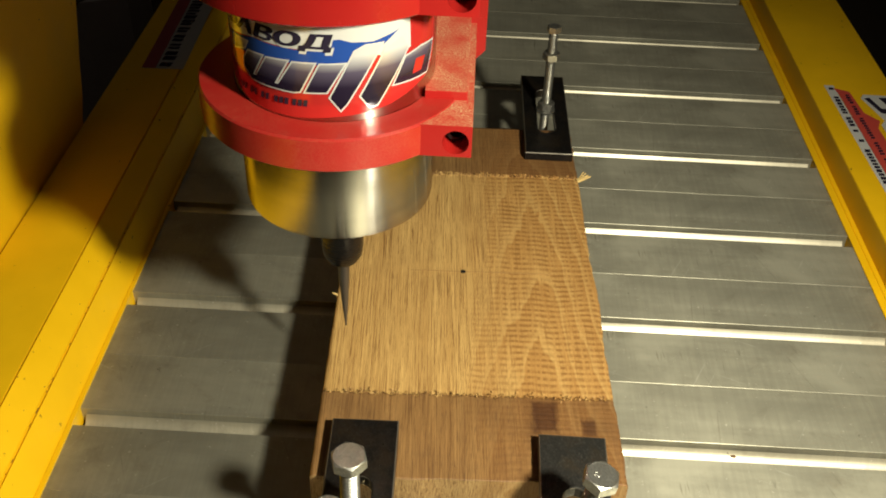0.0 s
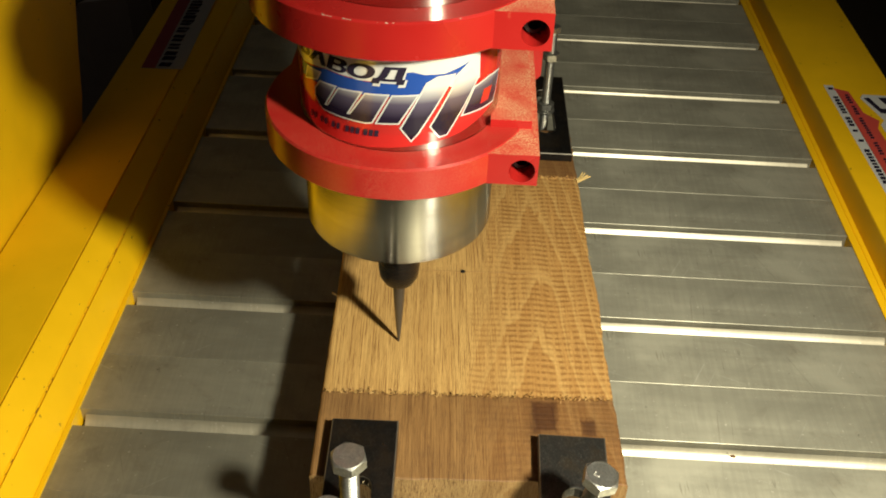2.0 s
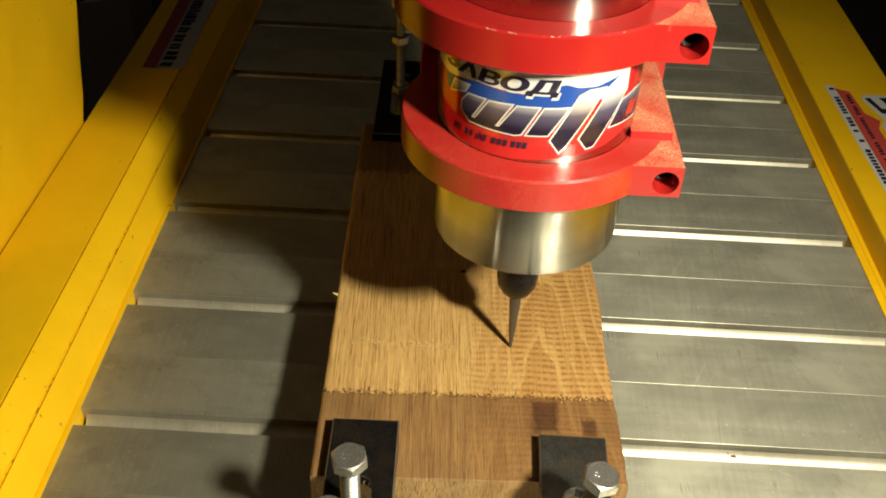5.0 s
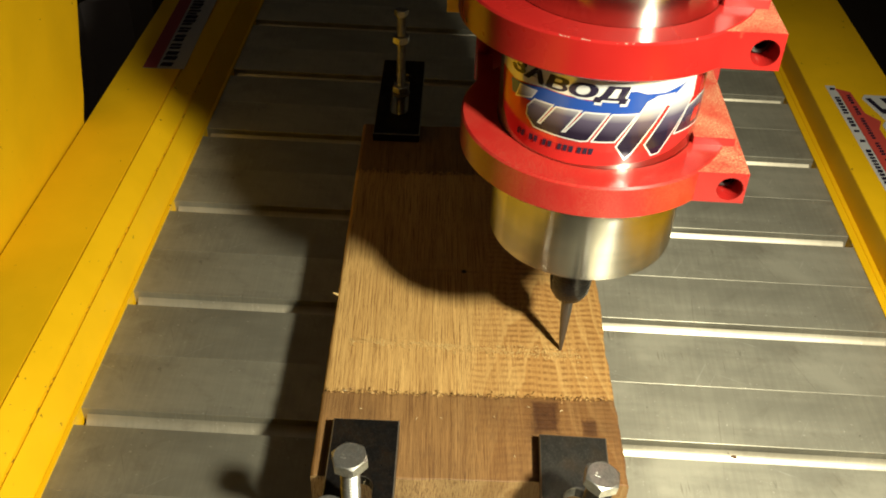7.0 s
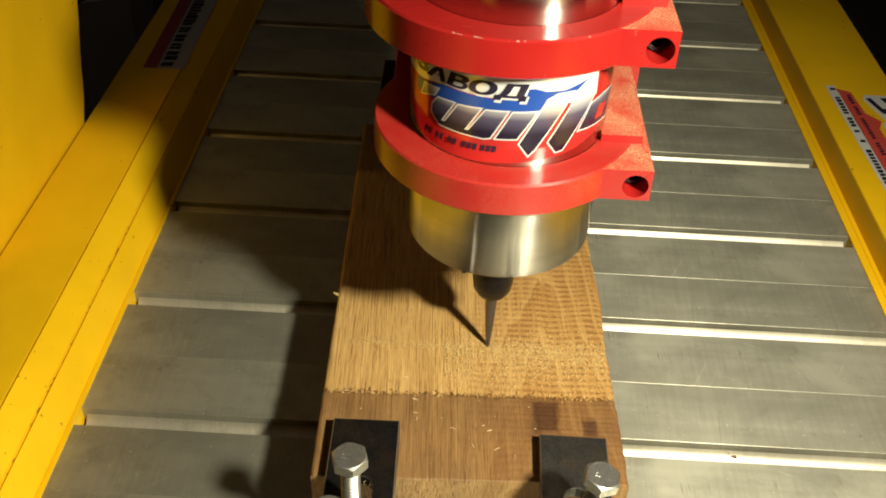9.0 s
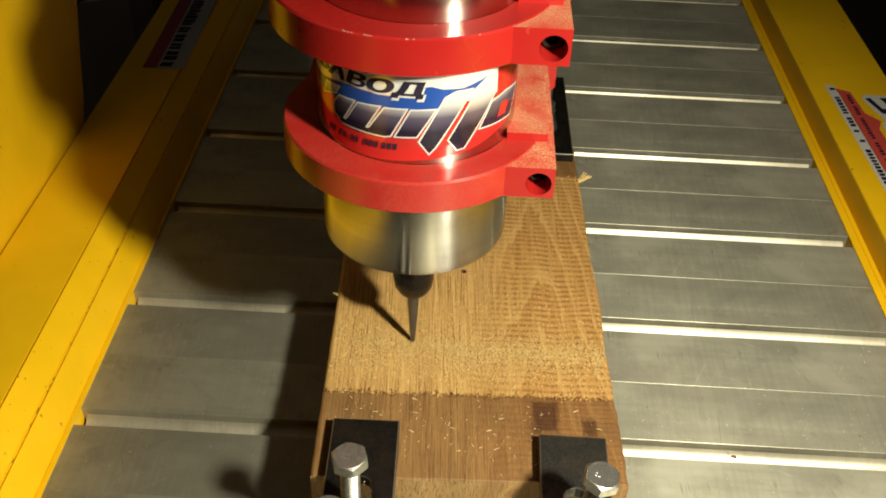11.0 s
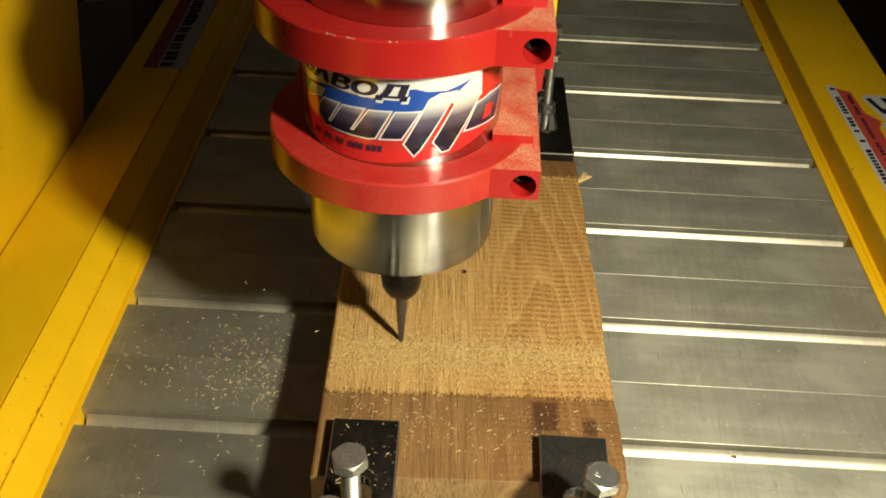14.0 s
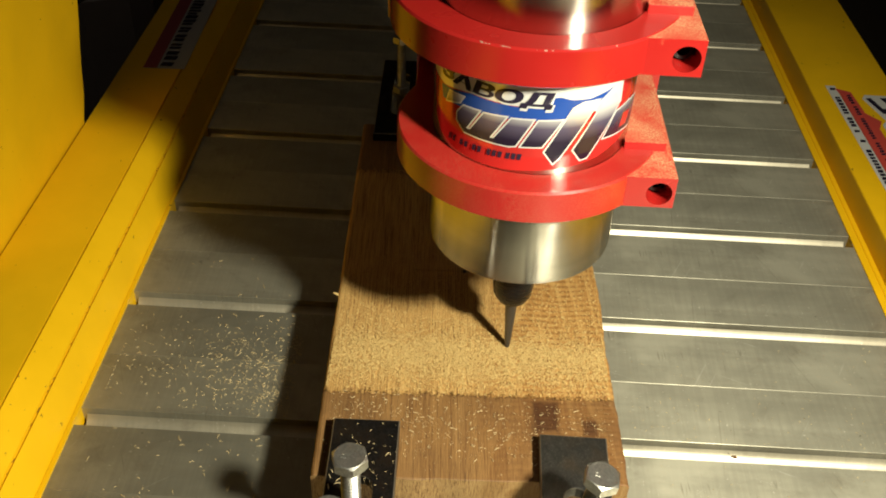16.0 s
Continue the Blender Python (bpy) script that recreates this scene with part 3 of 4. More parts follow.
def clamp_ring(z0, z1, ro, ox, oy):
    """A split ring on the housing with a flange that runs back on each side and an ear with a screw hole."""
    prof = [(R0 + 0.0002, z0, 0), (ro - 0.0008, z0, 1), (ro, z0 + 0.0008, 1), (ro, z1 - 0.0008, 1), (ro - 0.0008, z1, 1), (R0 + 0.0002, z1, 0), (R0 + 0.0002, z0, 0)]
    bm = bmesh.new()
    loops = [[bm.verts.new((r * math.sin(a) + ox * k, r * math.cos(a) + oy * k, z)) for a in np.linspace(0, 2 * math.pi, 129)[:-1]] for r, z, k in prof[:-1]]
    for i in range(6):
        a, b = loops[i], loops[(i + 1) % 6]
        for j in range(128):
            bm.faces.new((a[j], a[(j + 1) % 128], b[(j + 1) % 128], b[j]))
    ring = part("clamp_ring", bm, RED_HAZE if z0 < 0.15 else RED, head, "red painted clamp ring", True)
    for s in (1, -1):
        x0, x1 = (0.0325, 0.0560) if s > 0 else (-0.0490, -0.0420)
        y0 = -0.0377 if s > 0 else 0.026
        part("flange", ear_mesh(x0, x1, y0, 0.050, z0 + 0.0003, z1 - 0.0003, s > 0), [RED, RED_DUST], ring, "red flange dusted with sawdust")
        if s > 0:
            part("riser", box(0.0370, 0.0535, -0.0185, 0.050, z1 - 0.001, z1 + 0.0034, 0.0004), [RED, RED_DUST], ring, "raised rib dusted with sawdust")
            for p in [c for c in ring.children if c.name.startswith("riser")][-1].data.polygons:
                p.material_index = 1 if p.normal.z > 0.8 else 0
    hz = (z0 + z1) / 2 - 0.0005
    scr = lathe([(0.0026, 0.0), (0.0040, 0.0), (0.0040, 0.008), (0.0026, 0.008), (0.0026, 0.004), (0, 0.004)], 24)
    scr.transform(Matrix.Translation((0.0498, -0.0215, hz)) @ Matrix.Rotation(radians(90), 4, "X"))
    part("clamp_screw", scr, BLACK, ring, "black socket-head screw", True)
    return ring


def ear_mesh(x0, x1, y0, y1, z0, z1, hole):
    """A flange block; its front face has a round hole when it is an ear."""
    bm = bmesh.new()
    cx, cz, r = 0.0498, (z0 + z1) / 2 - 0.0005, 0.0051
    if not hole:
        bm.free()
        return box(x0, x1, y0, y1, z0, z1, 0.0006)
    outer = [(x0, z0), (x1, z0), (x1, z1), (x0, z1)]
    circle = [(cx + r * math.cos(a), cz + r * math.sin(a)) for a in np.linspace(0, 2 * math.pi, 33)[:-1]]
    vo = [bm.verts.new((x, y0, z)) for x, z in outer]
    vc = [bm.verts.new((x, y0, z)) for x, z in circle]
    eo = [bm.edges.new((vo[i], vo[(i + 1) % 4])) for i in range(4)]
    ec = [bm.edges.new((vc[i], vc[(i + 1) % 32])) for i in range(32)]
    bmesh.ops.triangle_fill(bm, edges=eo + ec, use_beauty=True)
    vd = [bm.verts.new((x, y0 + 0.017, z)) for x, z in circle]
    for i in range(32):
        f = bm.faces.new((vc[i], vc[(i + 1) % 32], vd[(i + 1) % 32], vd[i]))
    bm.faces.new(vd)
    vb = [bm.verts.new((x, y1, z)) for x, z in outer]
    for i in range(4):
        f = bm.faces.new((vo[i], vo[(i + 1) % 4], vb[(i + 1) % 4], vb[i]))
        if i == 2:
            f.material_index = 1
    bm.faces.new(vb[::-1])
    return bm


clamp_ring(0.1230, 0.1372, 0.0540, -0.0008, 0.0012)
clamp_ring(0.1802, 0.1950, 0.0562, -0.0018, 0.0045)
plate = [(-0.0440, 0.1170), (0.0540, 0.1170), (0.0604, 0.1240), (0.0604, 0.3000), (-0.0500, 0.3000), (-0.0500, 0.1240)]
bm = prism(plate, 0.0, 0.010, 0.0006)
bm.transform(Matrix(((1, 0, 0, 0), (0, 0, 1, 0.050), (0, 1, 0, 0), (0, 0, 0, 1))))
bm.normal_update()
part("mounting_plate", bm, RED, head, "red painted mounting plate")
part("slide_plate", box(-0.0640, 0.0640, 0.0602, 0.072, 0.1510, 0.3000, 0.0006), YELLOW, head, "yellow painted slide plate")



# ---- the sticker on the spindle housing: angles in degrees from the front, heights in millimetres ----
L_LOGO = material("label_logo_fade", (0.05, 0.04, 0.06), 0.11, 0.32, 0.15)
fade = Nodes(L_LOGO)
parted = fade.tree.nodes.new("ShaderNodeSeparateXYZ")
fade.coords((1, 1, 1))
fade.link(fade.geo.outputs["Object"], parted.inputs[0])
span = fade.add("ShaderNodeMapRange")
span.inputs["From Min"].default_value, span.inputs["From Max"].default_value = 0.140, 0.172
fade.link(parted.outputs["Z"], span.inputs["Value"])
fade.color(fade.ramp(span.outputs["Result"], [(0.0, (0.016, 0.011, 0.026)), (0.36, (0.024, 0.016, 0.038)), (0.55, (0.12, 0.10, 0.16)), (0.75, (0.76, 0.76, 0.76))]))


def wrapped(bm, layer):
    """Bends a flat sheet drawn in degrees and millimetres round the housing."""
    for d in range(-80, 84, 4):
        bmesh.ops.bisect_plane(bm, geom=bm.verts[:] + bm.edges[:] + bm.faces[:], plane_co=(d, 0, 0), plane_no=(1, 0, 0))
    r = R0 + 0.00012 + 0.00007 * layer
    for v_ in bm.verts:
        a, z = radians(v_.co.x), v_.co.y / 1000
        v_.co = (r * math.sin(a), -r * math.cos(a), z)
    return bm


def patch(points, grow=0.0):
    """A flat polygon; grow pushes its corners out from its middle by that many millimetres."""
    k = 0.703
    bm = bmesh.new()
    pts = [Vector((a * k, z)) for a, z in points]
    out = []
    n = len(pts)
    area = sum(pts[i].x * pts[(i + 1) % n].y - pts[(i + 1) % n].x * pts[i].y for i in range(n))
    sign = 1 if area > 0 else -1
    for i, p in enumerate(pts):
        e1, e2 = (p - pts[i - 1]).normalized(), (pts[(i + 1) % n] - p).normalized()
        n1, n2 = Vector((e1.y, -e1.x)) * sign, Vector((e2.y, -e2.x)) * sign
        m = (n1 + n2).normalized()
        out.append(p + m * grow / max(m.dot(n1), 0.45))
    bm.faces.new([bm.verts.new((p.x / k, p.y, 0)) for p in out])
    return bm


def lettering(text, x0, x1, y0, y1, offset, shear=0.18):
    """Flat letters of the built-in font, fitted between x0, x1 and y0, y1."""
    cu = bpy.data.curves.new("letters", "FONT")
    cu.body, cu.shear, cu.offset, cu.resolution_u, cu.fill_mode = text, shear, offset, 3, "FRONT"
    ob = bpy.data.objects.new("letters", cu)
    scene.collection.objects.link(ob)
    me = bpy.data.meshes.new_from_object(ob.evaluated_get(bpy.context.evaluated_depsgraph_get()))
    bpy.data.objects.remove(ob)
    bm = bmesh.new()
    bm.from_mesh(me)
    bmesh.ops.triangulate(bm, faces=bm.faces[:])
    bpy.data.meshes.remove(me)
    xs_, ys_ = [v_.co.x for v_ in bm.verts], [v_.co.y for v_ in bm.verts]
    lx, hx, ly, hy = min(xs_), max(xs_), min(ys_), max(ys_)
    for v_ in bm.verts:
        v_.co = (x0 + (v_.co.x - lx) / (hx - lx) * (x1 - x0), y0 + (v_.co.y - ly) / (hy - ly) * (y1 - y0), 0)
    return bm


sheet_outline = [(-76, 178.5), (-77, 160), (-72, 146), (-62, 140.5), (-48, 138.6), (-32, 137.9), (-16, 138.0), (0, 138.9), (20, 140.0), (38, 141.4), (54, 144.0), (67, 146.0), (74, 150), (81, 158), (80, 164.0), (76, 178.5)]
sticker = part("sticker", wrapped(patch(sheet_outline), 0), L_RED, head, "glossy red, blue and white printed sticker", True)
part("white_field", wrapped(patch([(-75, 178.4), (-76, 164), (-60, 163), (-38, 166.2), (-13, 166), (3, 166.2), (15, 168), (40, 160), (52, 162.0), (51, 178.4)]), 1), L_WHITE, sticker, "white printed field", True)
part("blue_wave", wrapped(patch([(-64, 162.4), (-52, 163.6), (-38, 166.0), (-24, 165.8), (-13, 165.8), (2, 166.0), (6, 170.4), (11, 170.6), (17, 169.2), (28, 168.6), (40, 170.2), (44, 171.2), (34, 166.5), (18, 161), (-1, 160.6), (-25, 160.0), (-42, 158.6), (-62, 157)]), 2), L_BLUE, sticker, "blue printed wave", True)
part("word_edge", wrapped(lettering("ЗАВОД", -65.0, 9.0, 164.5, 173.6, 0.045), 3), L_WHITE, sticker, "white edge of the letters", True)
part("word_weight", wrapped(lettering("ЗАВОД", -62.4, 7.9, 165.6, 172.7, 0.022), 3.6), L_DARK, sticker, "dark slanted capital letters", True)
part("word", wrapped(lettering("ЗАВОД", -63.4, 6.9, 165.6, 172.7, 0.030), 4), L_DARK, sticker, "dark slanted capital letters", True)
LOGO = ([(-47.0, 155.6), (-42.6, 159.6), (-32.0, 160.2), (-40.0, 150.8), (-37.4, 150.8), (-29.2, 160.0), (-16.6, 160.8), (-25.0, 150.6), (-22.6, 150.8), (-13.6, 160.6), (-2.2, 161.0), (-10.6, 149.4), (-14.0, 148.8), (-41.6, 148.8), (-47.2, 152.2)],
        [(0.6, 160.8), (13.0, 161.0), (3.4, 149.8), (-7.6, 149.4)],
        [(-56.8, 157.4), (-45.5, 160.2), (-43.0, 163.2), (-54.2, 162.3)],
        [(18.5, 165.6), (24.0, 167.4), (33.0, 167.2), (13.4, 144.8), (10.4, 142.4), (5.2, 147.5)],
        [(35.5, 165.0), (45.0, 168.0), (50.0, 163.0), (30.0, 142.9), (26.0, 142.6), (21.0, 147.5)],
        [(40.0, 149.4), (48.0, 159.0), (60.0, 160.0), (74.0, 158.6), (70.0, 151.4), (67.0, 147.6)])
for k, poly in enumerate(LOGO):
    part("mark_edge", wrapped(patch(poly, 0.62), 5), L_WHITE, sticker, "white edge of a slanted bar", True)
    part("mark", wrapped(patch(poly), 6), L_LOGO, sticker, "slanted bar fading from black to white", True)
part("mark_slot", wrapped(patch([(53.4, 150.8), (56.0, 156.0), (64.0, 155.2), (60.5, 150.4)], 0.2), 7), L_RED, sticker, "", True)
for a0 in (-54, -50.6, -44.6, -41.2, -35.6, -32.2, -26.4, -23.2, -20.0, -15.5, -12.4, -9.4):
    zc = 143.2 + (a0 + 54) * 0.034
    part("printed_bar", wrapped(patch([(a0, zc - 1.35), (a0 + 2.2, zc - 1.35), (a0 + 2.8, zc + 1.35), (a0 + 0.6, zc + 1.35)]), 5), L_DARK, sticker, "", True)

# worn flecks on the rims of the clamp rings
for low, a, size in ((0, -21.5, 0.55), (0, -20.2, 0.4), (0, -19.2, 0.5), (0, -14.0, 0.55), (0, -12.6, 0.4), (0, -11.6, 0.45), (0, -2.0, 0.35), (0, 1, 0.5), (0, 3.5, 0.3), (0, 27, 0.4),
                     (1, 13, 0.55), (1, 14.6, 0.4), (1, 16.5, 0.65), (1, 20.0, 0.35), (1, -34, 0.4), (1, -8.0, 0.35)):
    ro, ox, oy, z = ((0.0562, -0.0018, 0.0045, 0.1946), (0.0540, -0.0008, 0.0012, 0.1235))[low]
    bm = bmesh.new()
    bmesh.ops.create_icosphere(bm, subdivisions=2, radius=0.0008 * size, matrix=Matrix.Translation(((ro - 0.0005) * math.sin(radians(a)) + ox, -(ro - 0.0005) * math.cos(radians(a)) + oy, z))
                               @ Matrix.Rotation(radians(a), 4, "Z") @ Matrix.Diagonal((1.9, 0.55, 0.5, 1)))
    for v_ in bm.verts:
        v_.co += Vector((0, 0, 0.0004 * noise.noise(v_.co * 1800)))
    part("worn_fleck", bm, WORN, head, "bare chipped spot in the paint", True)


# ---- stickers on the rails ----
def flat_sticker(name, label, at, bands, bars):
    st = thing(name, label, "sticker", at=at)
    for i, (x0, x1, y0, y1, m) in enumerate(bands):
        part("printed_field", box(x0, x1, y0, y1, 0.0 if i == 0 else 0.00012, 0.0001 + 0.00008 * i), m, st)
    for x0, x1, y0, y1, sk in bars:
        part("printed_bar", prism([(x0, y0), (x1, y0), (x1 + sk, y1), (x0 + sk, y1)], 0.00035, 0.0005), L_DARK, st)
    return st


def printed(st, outline, height, m):
    part("printed_field", prism(outline, 0.0, height), m, st)


rng = random.Random(5)
bars = []
y = -0.004
while y > -0.150:                       # a line of figures along the edge
    w_ = rng.uniform(0.0026, 0.0038)
    if rng.random() < 0.84:
        bars.append((0.0018, 0.0054, y - w_, y, 0.0006))
    y -= w_ + 0.0011
y = -0.014
while y > -0.140:                       # a line of words on the red band
    w_ = rng.uniform(0.0018, 0.0030)
    if rng.random() < 0.86:
        bars.append((0.0110 + rng.uniform(0, 0.0006), 0.0142, y - w_, y, 0.0008))
    y -= w_ + 0.0010
rail_sticker = flat_sticker("rail_sticker", "white and red printed sticker on the yellow rail", pose(0.2710, 0.6748, 0.01965, 0, 0, 1.4),
                            [(0.0, 0.0072, -0.160, 0.0, L_WHITE)], bars)
printed(rail_sticker, [(0.0060, -0.004), (0.0075, -0.012), (0.0072, -0.160), (0.0300, -0.160), (0.0225, -0.105), (0.0215, -0.062), (0.0262, -0.051), (0.0180, -0.040), (0.0166, -0.009)], 0.00022, L_PRINT)
printed(rail_sticker, [(0.0225, -0.0185), (0.0260, -0.0125), (0.0480, -0.0135), (0.0480, -0.118), (0.0310, -0.118), (0.0255, -0.090), (0.0255, -0.056), (0.0300, -0.050)], 0.00014, L_WHITE)
for pts in ([(0.0250, -0.0185), (0.0290, -0.0175), (0.0330, -0.0330), (0.0460, -0.0350), (0.0460, -0.0410), (0.0310, -0.0400)], [(0.0360, -0.0170), (0.0470, -0.0165), (0.0470, -0.0270), (0.0385, -0.0260)],
            [(0.0310, -0.0520), (0.0470, -0.0490), (0.0470, -0.0560), (0.0350, -0.0580), (0.0350, -0.0720), (0.0470, -0.0720), (0.0470, -0.0790), (0.0300, -0.0780)]):
    part("printed_mark", prism(pts, 0.0003, 0.00045), L_DARK, rail_sticker, "dark slanted printed shape")
bars = []
y = 0.003
while y < 0.150:
    w_ = rng.uniform(0.0030, 0.0060)
    bars.append((0.0115, 0.0210 - rng.uniform(0, 0.002), y, y + w_, 0.001))
    y += w_ + rng.choice((0.0014, 0.0018, 0.0040))
# its fields use the darkened print colours, with the shade painted in
flat_sticker("rail_sticker", "red and white printed sticker on the yellow rail", pose(-0.2365, 0.6290, 0.0301, 0, 0, 1.5),
             [(0.0, 0.0300, 0.0, 0.160, L_WHITE_SHADE), (0.0, 0.0100, 0.0004, 0.1596, L_RED_SHADE)], bars)


# ---- chips and dust ----
def chip_mesh(length, width, bend):
    """A curled shaving."""
    bm = bmesh.new()
    rows = []
    for i in range(5):
        t = i / 4 - 0.5
        w = width * (1 - 1.2 * t * t) * 0.5
        z = bend * (0.25 - t * t)
        rows.append([bm.verts.new((t * length, s_ * w, z + h)) for s_, h in ((-1, 0.0), (1, 0.0), (0.6, 0.00016), (-0.6, 0.00016))])
    for a, b in zip(rows, rows[1:]):
        for i in range(4):
            bm.faces.new((a[i], a[(i + 1) % 4], b[(i + 1) % 4], b[i]))
    bm.faces.new(rows[0])
    bm.faces.new(rows[-1][::-1])
    me = bpy.data.meshes.new("wood_chip")
    bm.to_mesh(me)
    bm.free()
    me.materials.append(SHAVING)
    return me


CHIPS = [chip_mesh(l, w, b) for l, w, b in ((0.0013, 0.00030, 0.0006), (0.0020, 0.00034, 0.0013), (0.0027, 0.00036, 0.0008), (0.0011, 0.00032, 0.0003), (0.0024, 0.00030, 0.0022), (0.0016, 0.00032, 0.0012))]


def tool_x(t):
    """Where the bit stands across the board."""
    marks = ((0, -0.053), (0.6, -0.0524), (6.65, 0.058), (12.9, -0.0545), (16, 0.0261))
    for (a, xa), (b, xb) in zip(marks, marks[1:]):
        if t <= b:
            return xa + (xb - xa) * (t - a) / (b - a)
    return marks[-1][1]


def chip_plan():
    """For each loose chip: when it is thrown, where from, and the pose in which it comes to rest."""
    r = random.Random(11)
    plan = []
    while len(plan) < 146:                       # on the bed beside the board
        t = r.triangular(11.0, 15.6, 13.2)
        x = -0.088 - abs(r.gauss(0, 0.036)) if r.random() < 0.66 else r.uniform(-0.178, -0.088)
        y = r.gauss(0.362, 0.028) if r.random() < 0.64 else r.uniform(0.262, 0.470)
        if x < -0.180 or abs((y - FIRST + 0.045) % PITCH - 0.045) < 0.0065:
            continue
        plan.append((t, x, y, 0.0002, r))
    for _ in range(40):                          # on the profile nearest the eye
        plan.append((r.triangular(11.2, 15.6, 13.6), r.uniform(-0.176, -0.086), r.uniform(0.240, 0.314), 0.0002, r))
    for _ in range(84):                          # on the board's near end
        plan.append((r.triangular(4.0, 15.6, 12.0), r.uniform(-0.054, 0.070), r.uniform(0.276, 0.315), BOARD_TOP + 0.0012, r))
    for _ in range(24):                          # on the near strap
        plan.append((r.uniform(11.5, 15.5), r.uniform(-0.050, -0.024), r.uniform(0.250, 0.284), BOARD_TOP + 0.0069, r))
    return plan


loose = []
for t, x, y, z, r in chip_plan():
    ob = new("wood_chip", r.choice(CHIPS))
    tagged(ob, "pale curled oak chip thrown off by the bit", "wood chip", "loose wood chips")
    loose.append((ob, t, (x, y, z), r.uniform(-80, 80), r.uniform(-12, 12)))


def dust(seed, count, x0, x1, y_mid, y_wide, fine, clip=(0.3175, 0.494), slim=1.0):
    """A drift of fine shavings lying on the planed field."""
    r = np.random.RandomState(seed)
    xs_ = r.uniform(x0, x1, count)
    ys_ = y_mid + r.normal(0, y_wide, count)
    stray = (ys_ < clip[0]) | (ys_ > clip[1])
    ys_ = np.where(stray, y_mid + r.uniform(-1, 1, count) * min(y_mid - clip[0], clip[1] - y_mid), ys_)
    verts, faces = [], []
    for i in range(count):
        l, w = fine * r.uniform(0.6, 1.5), fine * r.uniform(0.22, 0.4) * slim
        a = r.uniform(0, math.pi)
        c, s_ = math.cos(a), math.sin(a)
        lift = r.uniform(0.00005, 0.0004)
        k = len(verts)
        for u, v_, h in ((-l, 0, 0), (0, -w, 0.00008), (l, 0, r.uniform(0, 0.0006)), (0, w, 0.0002), (0, 0, -0.0003)):
            verts.append((xs_[i] + u * c - v_ * s_, ys_[i] + u * s_ + v_ * c, lift + h))
        faces += [(k, k + 1, k + 2), (k, k + 2, k + 3), (k, k + 4, k + 1), (k + 1, k + 4, k + 2), (k + 2, k + 4, k + 3), (k + 3, k + 4, k)]
    me = bpy.data.meshes.new("sawdust")
    me.from_pydata(verts, [], faces)
    me.materials.append(SHAVING if slim < 1 else CHIP)
    ob = new("sawdust", me)
    return tagged(ob, "fine pale oak sawdust drifted on the planed board", "sawdust", "drifts of sawdust", "stuff")


def bed_dust(seed, count, x_mid, x_wide, y_wide):
    ob = dust(seed, count, 0, 1, 0.361, y_wide, 0.00058, (0.331, 0.406), 0.36)
    r = np.random.RandomState(seed + 50)
    move = np.clip(x_mid - np.abs(r.normal(0, x_wide, count)), -0.178, -0.078)
    old = np.random.RandomState(seed).uniform(0, 1, count)
    for i in range(count):
        for k in range(5):
            ob.data.vertices[5 * i + k].co.x += move[i] - old[i]
    ob["label"] = "fine pale oak chips scattered on the aluminium bed"
    return ob


BED_DRIFTS = [(bed_dust(31, 230, -0.082, 0.048, 0.020), 11.4, 12.8), (bed_dust(32, 340, -0.082, 0.026, 0.017), 12.8, 14.2), (bed_dust(33, 340, -0.082, 0.045, 0.022), 13.8, 15.6)]

# a light sprinkling on the far side of the board
stray = dust(34, 150, 0.092, 0.235, 0.345, 0.050, 0.00042, (0.331, 0.4085), 0.5)
near = dust(35, 60, 0.092, 0.235, 0.285, 0.020, 0.00042, (0.2415, 0.3180), 0.5)
for ob in (stray, near):
    ob["label"] = "sparse oak flakes scattered on the aluminium bed"
BED_DRIFTS += [(stray, 6.8, 10.5), (near, 7.5, 12.5)]

# each drift: seed, flakes, from x to x, its line and spread along y, flake size, when it has gathered
DRIFTS = [(dust(*d[:-2]), d[-2], d[-1]) for d in (
    (21, 500, -0.052, 0.000, 0.3490, 0.0018, 0.00040, 1.4, 4.2), (22, 700, -0.005, 0.062, 0.3480, 0.0024, 0.00040, 3.8, 6.6),
    (23, 1800, -0.004, 0.0745, 0.3430, 0.009, 0.00055, 6.6, 8.8), (28, 1500, -0.050, 0.020, 0.3440, 0.009, 0.00050, 7.6, 10.4),
    (24, 2000, -0.0592, 0.006, 0.3440, 0.012, 0.00055, 9.2, 11.8), (29, 2200, -0.0592, 0.0745, 0.3370, 0.008, 0.00055, 9.4, 12.2),
    (25, 1800, -0.0592, 0.0740, 0.3620, 0.022, 0.00050, 8.0, 12.0), (26, 5200, -0.0592, 0.0740, 0.3400, 0.013, 0.00057, 12.6, 15.2), (30, 1500, 0.0180, 0.0745, 0.3470, 0.0055, 0.00048, 7.4, 9.6),
    (27, 3200, -0.0592, 0.0740, 0.3700, 0.030, 0.00050, 12.2, 15.6))]

# a crumb of dark wood lying in the slot
bm = bmesh.new()
bmesh.ops.create_icosphere(bm, subdivisions=2, radius=0.0010, matrix=Matrix.Diagonal((1.5, 0.8, 0.7, 1)))
for v_ in bm.verts:
    v_.co += v_.co * 0.5 * noise.noise(v_.co * 900)
crumb = part("wood_crumb", bm, PIT, None)
crumb.location = (0.1435, FIRST + 0.0032, -0.0062)
tagged(crumb, "dark crumb of wood lying in the bed's slot", "wood crumb")

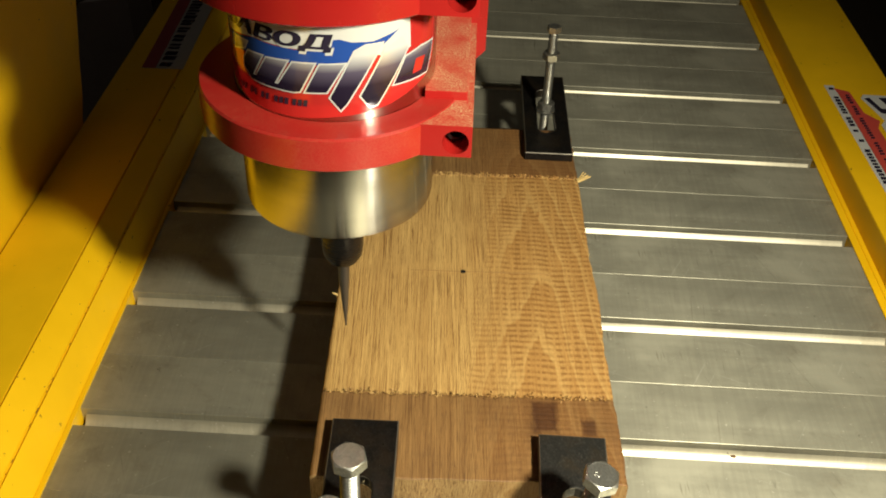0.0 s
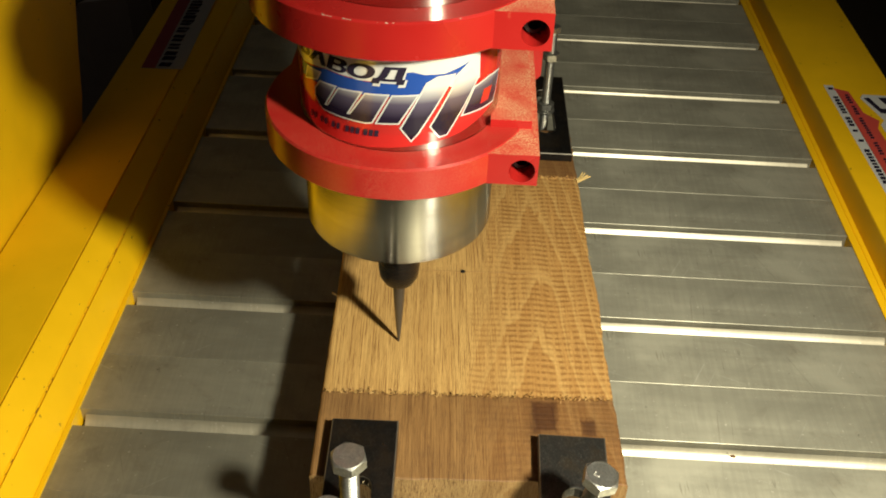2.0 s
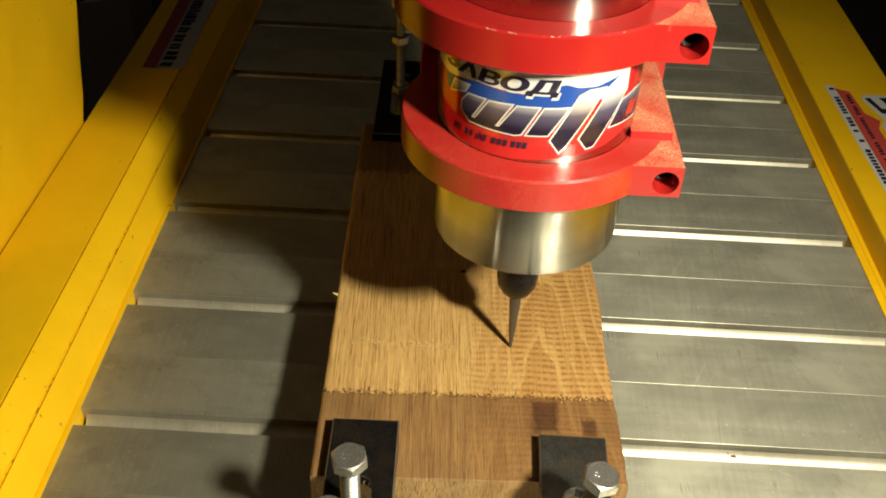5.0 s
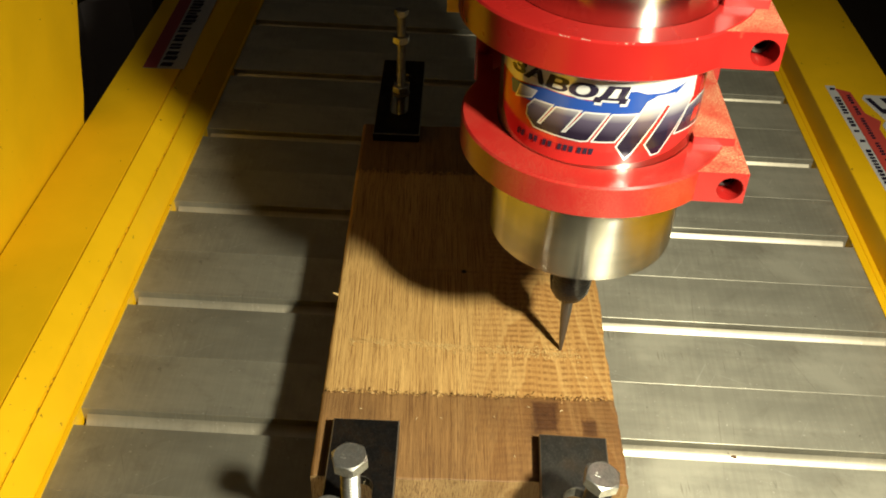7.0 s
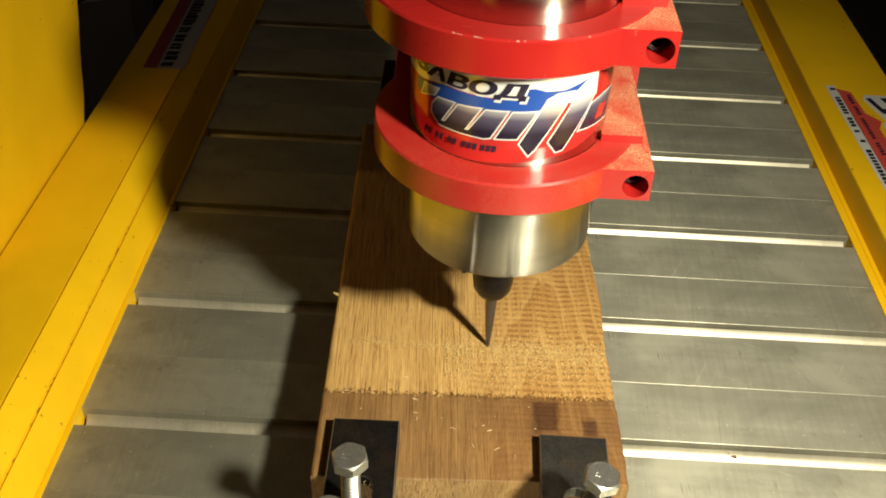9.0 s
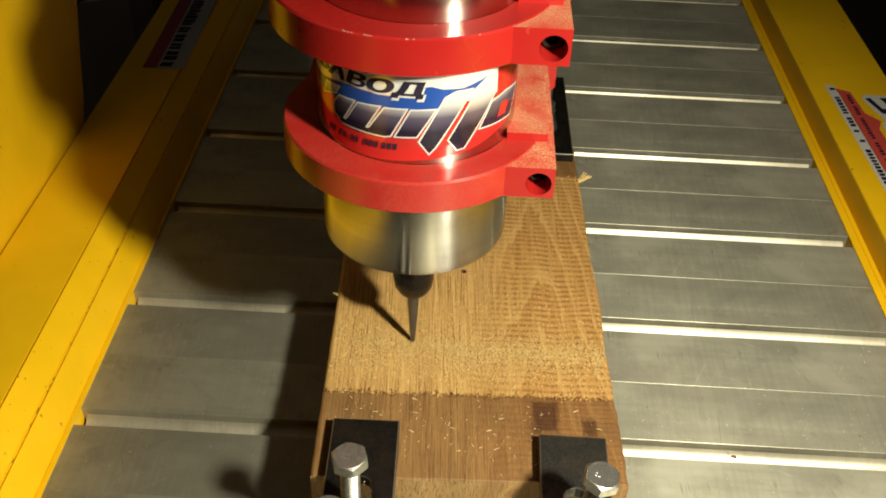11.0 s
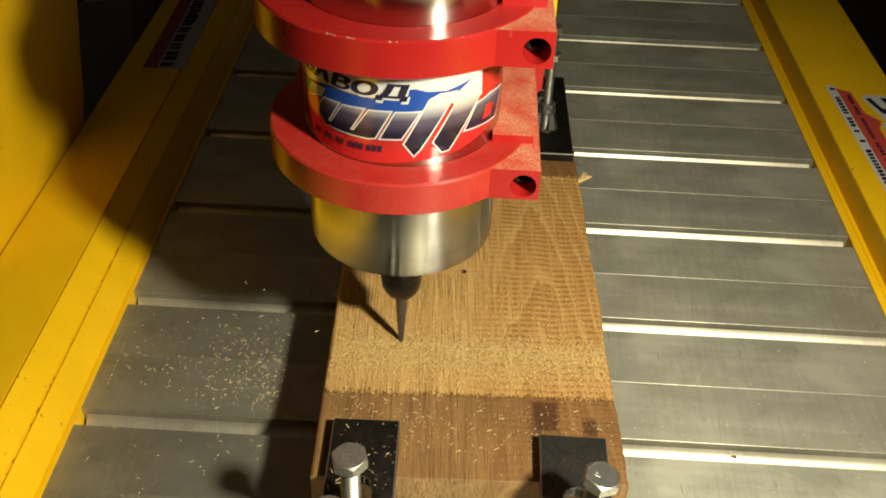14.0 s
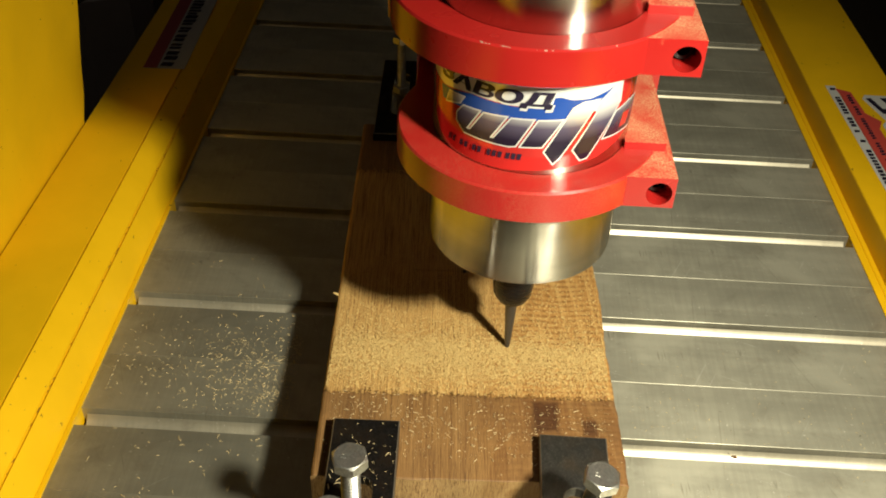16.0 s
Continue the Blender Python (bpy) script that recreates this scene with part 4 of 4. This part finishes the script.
# fine flakes on the sawn end and on the near strap
END_DRIFTS = [(dust(41, 190, -0.056, 0.076, 0.2960, 0.012, 0.00048, (0.270, 0.3155), 0.36), 0.0011, 7.0, 11.0),
              (dust(42, 620, -0.056, 0.074, 0.2980, 0.012, 0.00048, (0.270, 0.3155), 0.36), 0.0011, 11.0, 15.4),
              (dust(43, 60, -0.0485, -0.0225, 0.2720, 0.012, 0.00058, (0.246, 0.2915), 0.30), 0.0069, 11.5, 15.0)]
for ob, _z, _a, _b in END_DRIFTS:
    ob["label"] = "fine pale oak flakes scattered beside the cut"

# dark torn flecks that the bit leaves along its line
scar = dust(44, 60, -0.0530, 0.0060, 0.3512, 0.0007, 0.00042)
scar.data.materials[0] = PIT
scar["label"] = "dark torn flecks along the engraved line"

# ---- what moves ----
def motions():
    def at(x, z):
        return pose(x, SPINDLE_Y, BOARD_TOP + z)
    walk(head, [(0, at(-0.0530, 0.0109)), (0.3, at(-0.0530, 0.0055)), (0.5, at(-0.0530, 0.0019)), (0.6, at(-0.0525, 0.0007)), (0.8, at(-0.0492, 0.0005)), (1.0, at(-0.0451, 0.0004)),
                (1.5, at(-0.0360, 0)), (2, at(-0.0269, -0.0004)), (2.5, at(-0.0178, -0.0008)), (3, at(-0.0086, -0.0011)), (3.5, at(0.0006, -0.0014)),
                (4, at(0.0097, -0.0017)), (5, at(0.0281, -0.0024)), (6, at(0.0466, -0.0030)), (6.3, at(0.0520, -0.0032)), (6.5, at(0.0557, -0.0033)), (6.6, at(0.0573, -0.0033)), (6.7, at(0.0577, -0.0034)), (6.8, at(0.0561, -0.0034)),
                (7, at(0.0526, -0.0035)), (7.5, at(0.0437, -0.0038)), (8, at(0.0346, -0.0041)), (8.5, at(0.0255, -0.0043)), (9, at(0.0165, -0.0046)),
                (10, at(-0.0020, -0.0052)), (11, at(-0.0205, -0.0059)), (11.5, at(-0.0297, -0.0062)), (12, at(-0.0388, -0.0065)), (12.5, at(-0.0479, -0.0069)),
                (12.8, at(-0.0533, -0.0070)), (12.9, at(-0.0545, -0.0071)), (13, at(-0.0521, -0.0071)), (13.1, at(-0.0502, -0.0071)), (13.2, at(-0.0474, -0.0071)), (13.5, at(-0.0393, -0.0071)), (14, at(-0.0263, -0.0072)),
                (14.5, at(-0.0133, -0.0075)), (15, at(-0.0001, -0.0076)), (15.5, at(0.0130, -0.0076)), (16, at(0.0261, -0.0075))])

    for ob, t, (x, y, z), turn, lean in loose:
        x0 = tool_x(t)
        cut = pose(x0, SPINDLE_Y, BOARD_TOP - 0.006, 0, 0, turn * 0.5)
        top = pose((x0 * 0.45 + x * 0.55), (SPINDLE_Y * 0.45 + y * 0.55), BOARD_TOP + 0.014, 30, 20, turn * 0.8)
        rest = pose(x, y, z, lean * 0.3, lean, turn)
        walk(ob, [(0, cut), (t, cut), (t + 0.1, top), (t + 0.23, rest), (16, rest)])
    for ob, t0, t1 in BED_DRIFTS:
        low, high = pose(0, 0, -0.0022), pose(0, 0, 0.0001)
        walk(ob, [(0, low), (t0, low), (t1, high), (16, high)])
    for ob, t0, t1 in DRIFTS:
        low, high = pose(0, 0, BOARD_TOP - 0.0022), pose(0, 0, BOARD_TOP + 0.0002)
        walk(ob, [(0, low), (t0, low), (t1, high), (16, high)])

    low, high = pose(0, 0, BOARD_TOP - 0.0022), pose(0, 0, BOARD_TOP + 0.0006)
    walk(scar, [(0, low), (9.8, low), (12.4, high), (13.4, high), (15.2, low), (16, low)])
    for ob, z, t0, t1 in END_DRIFTS:
        low, high = pose(0, 0, BOARD_TOP + z - 0.0022), pose(0, 0, BOARD_TOP + z)
        walk(ob, [(0, low), (t0, low), (t1, high), (16, high)])


motions()
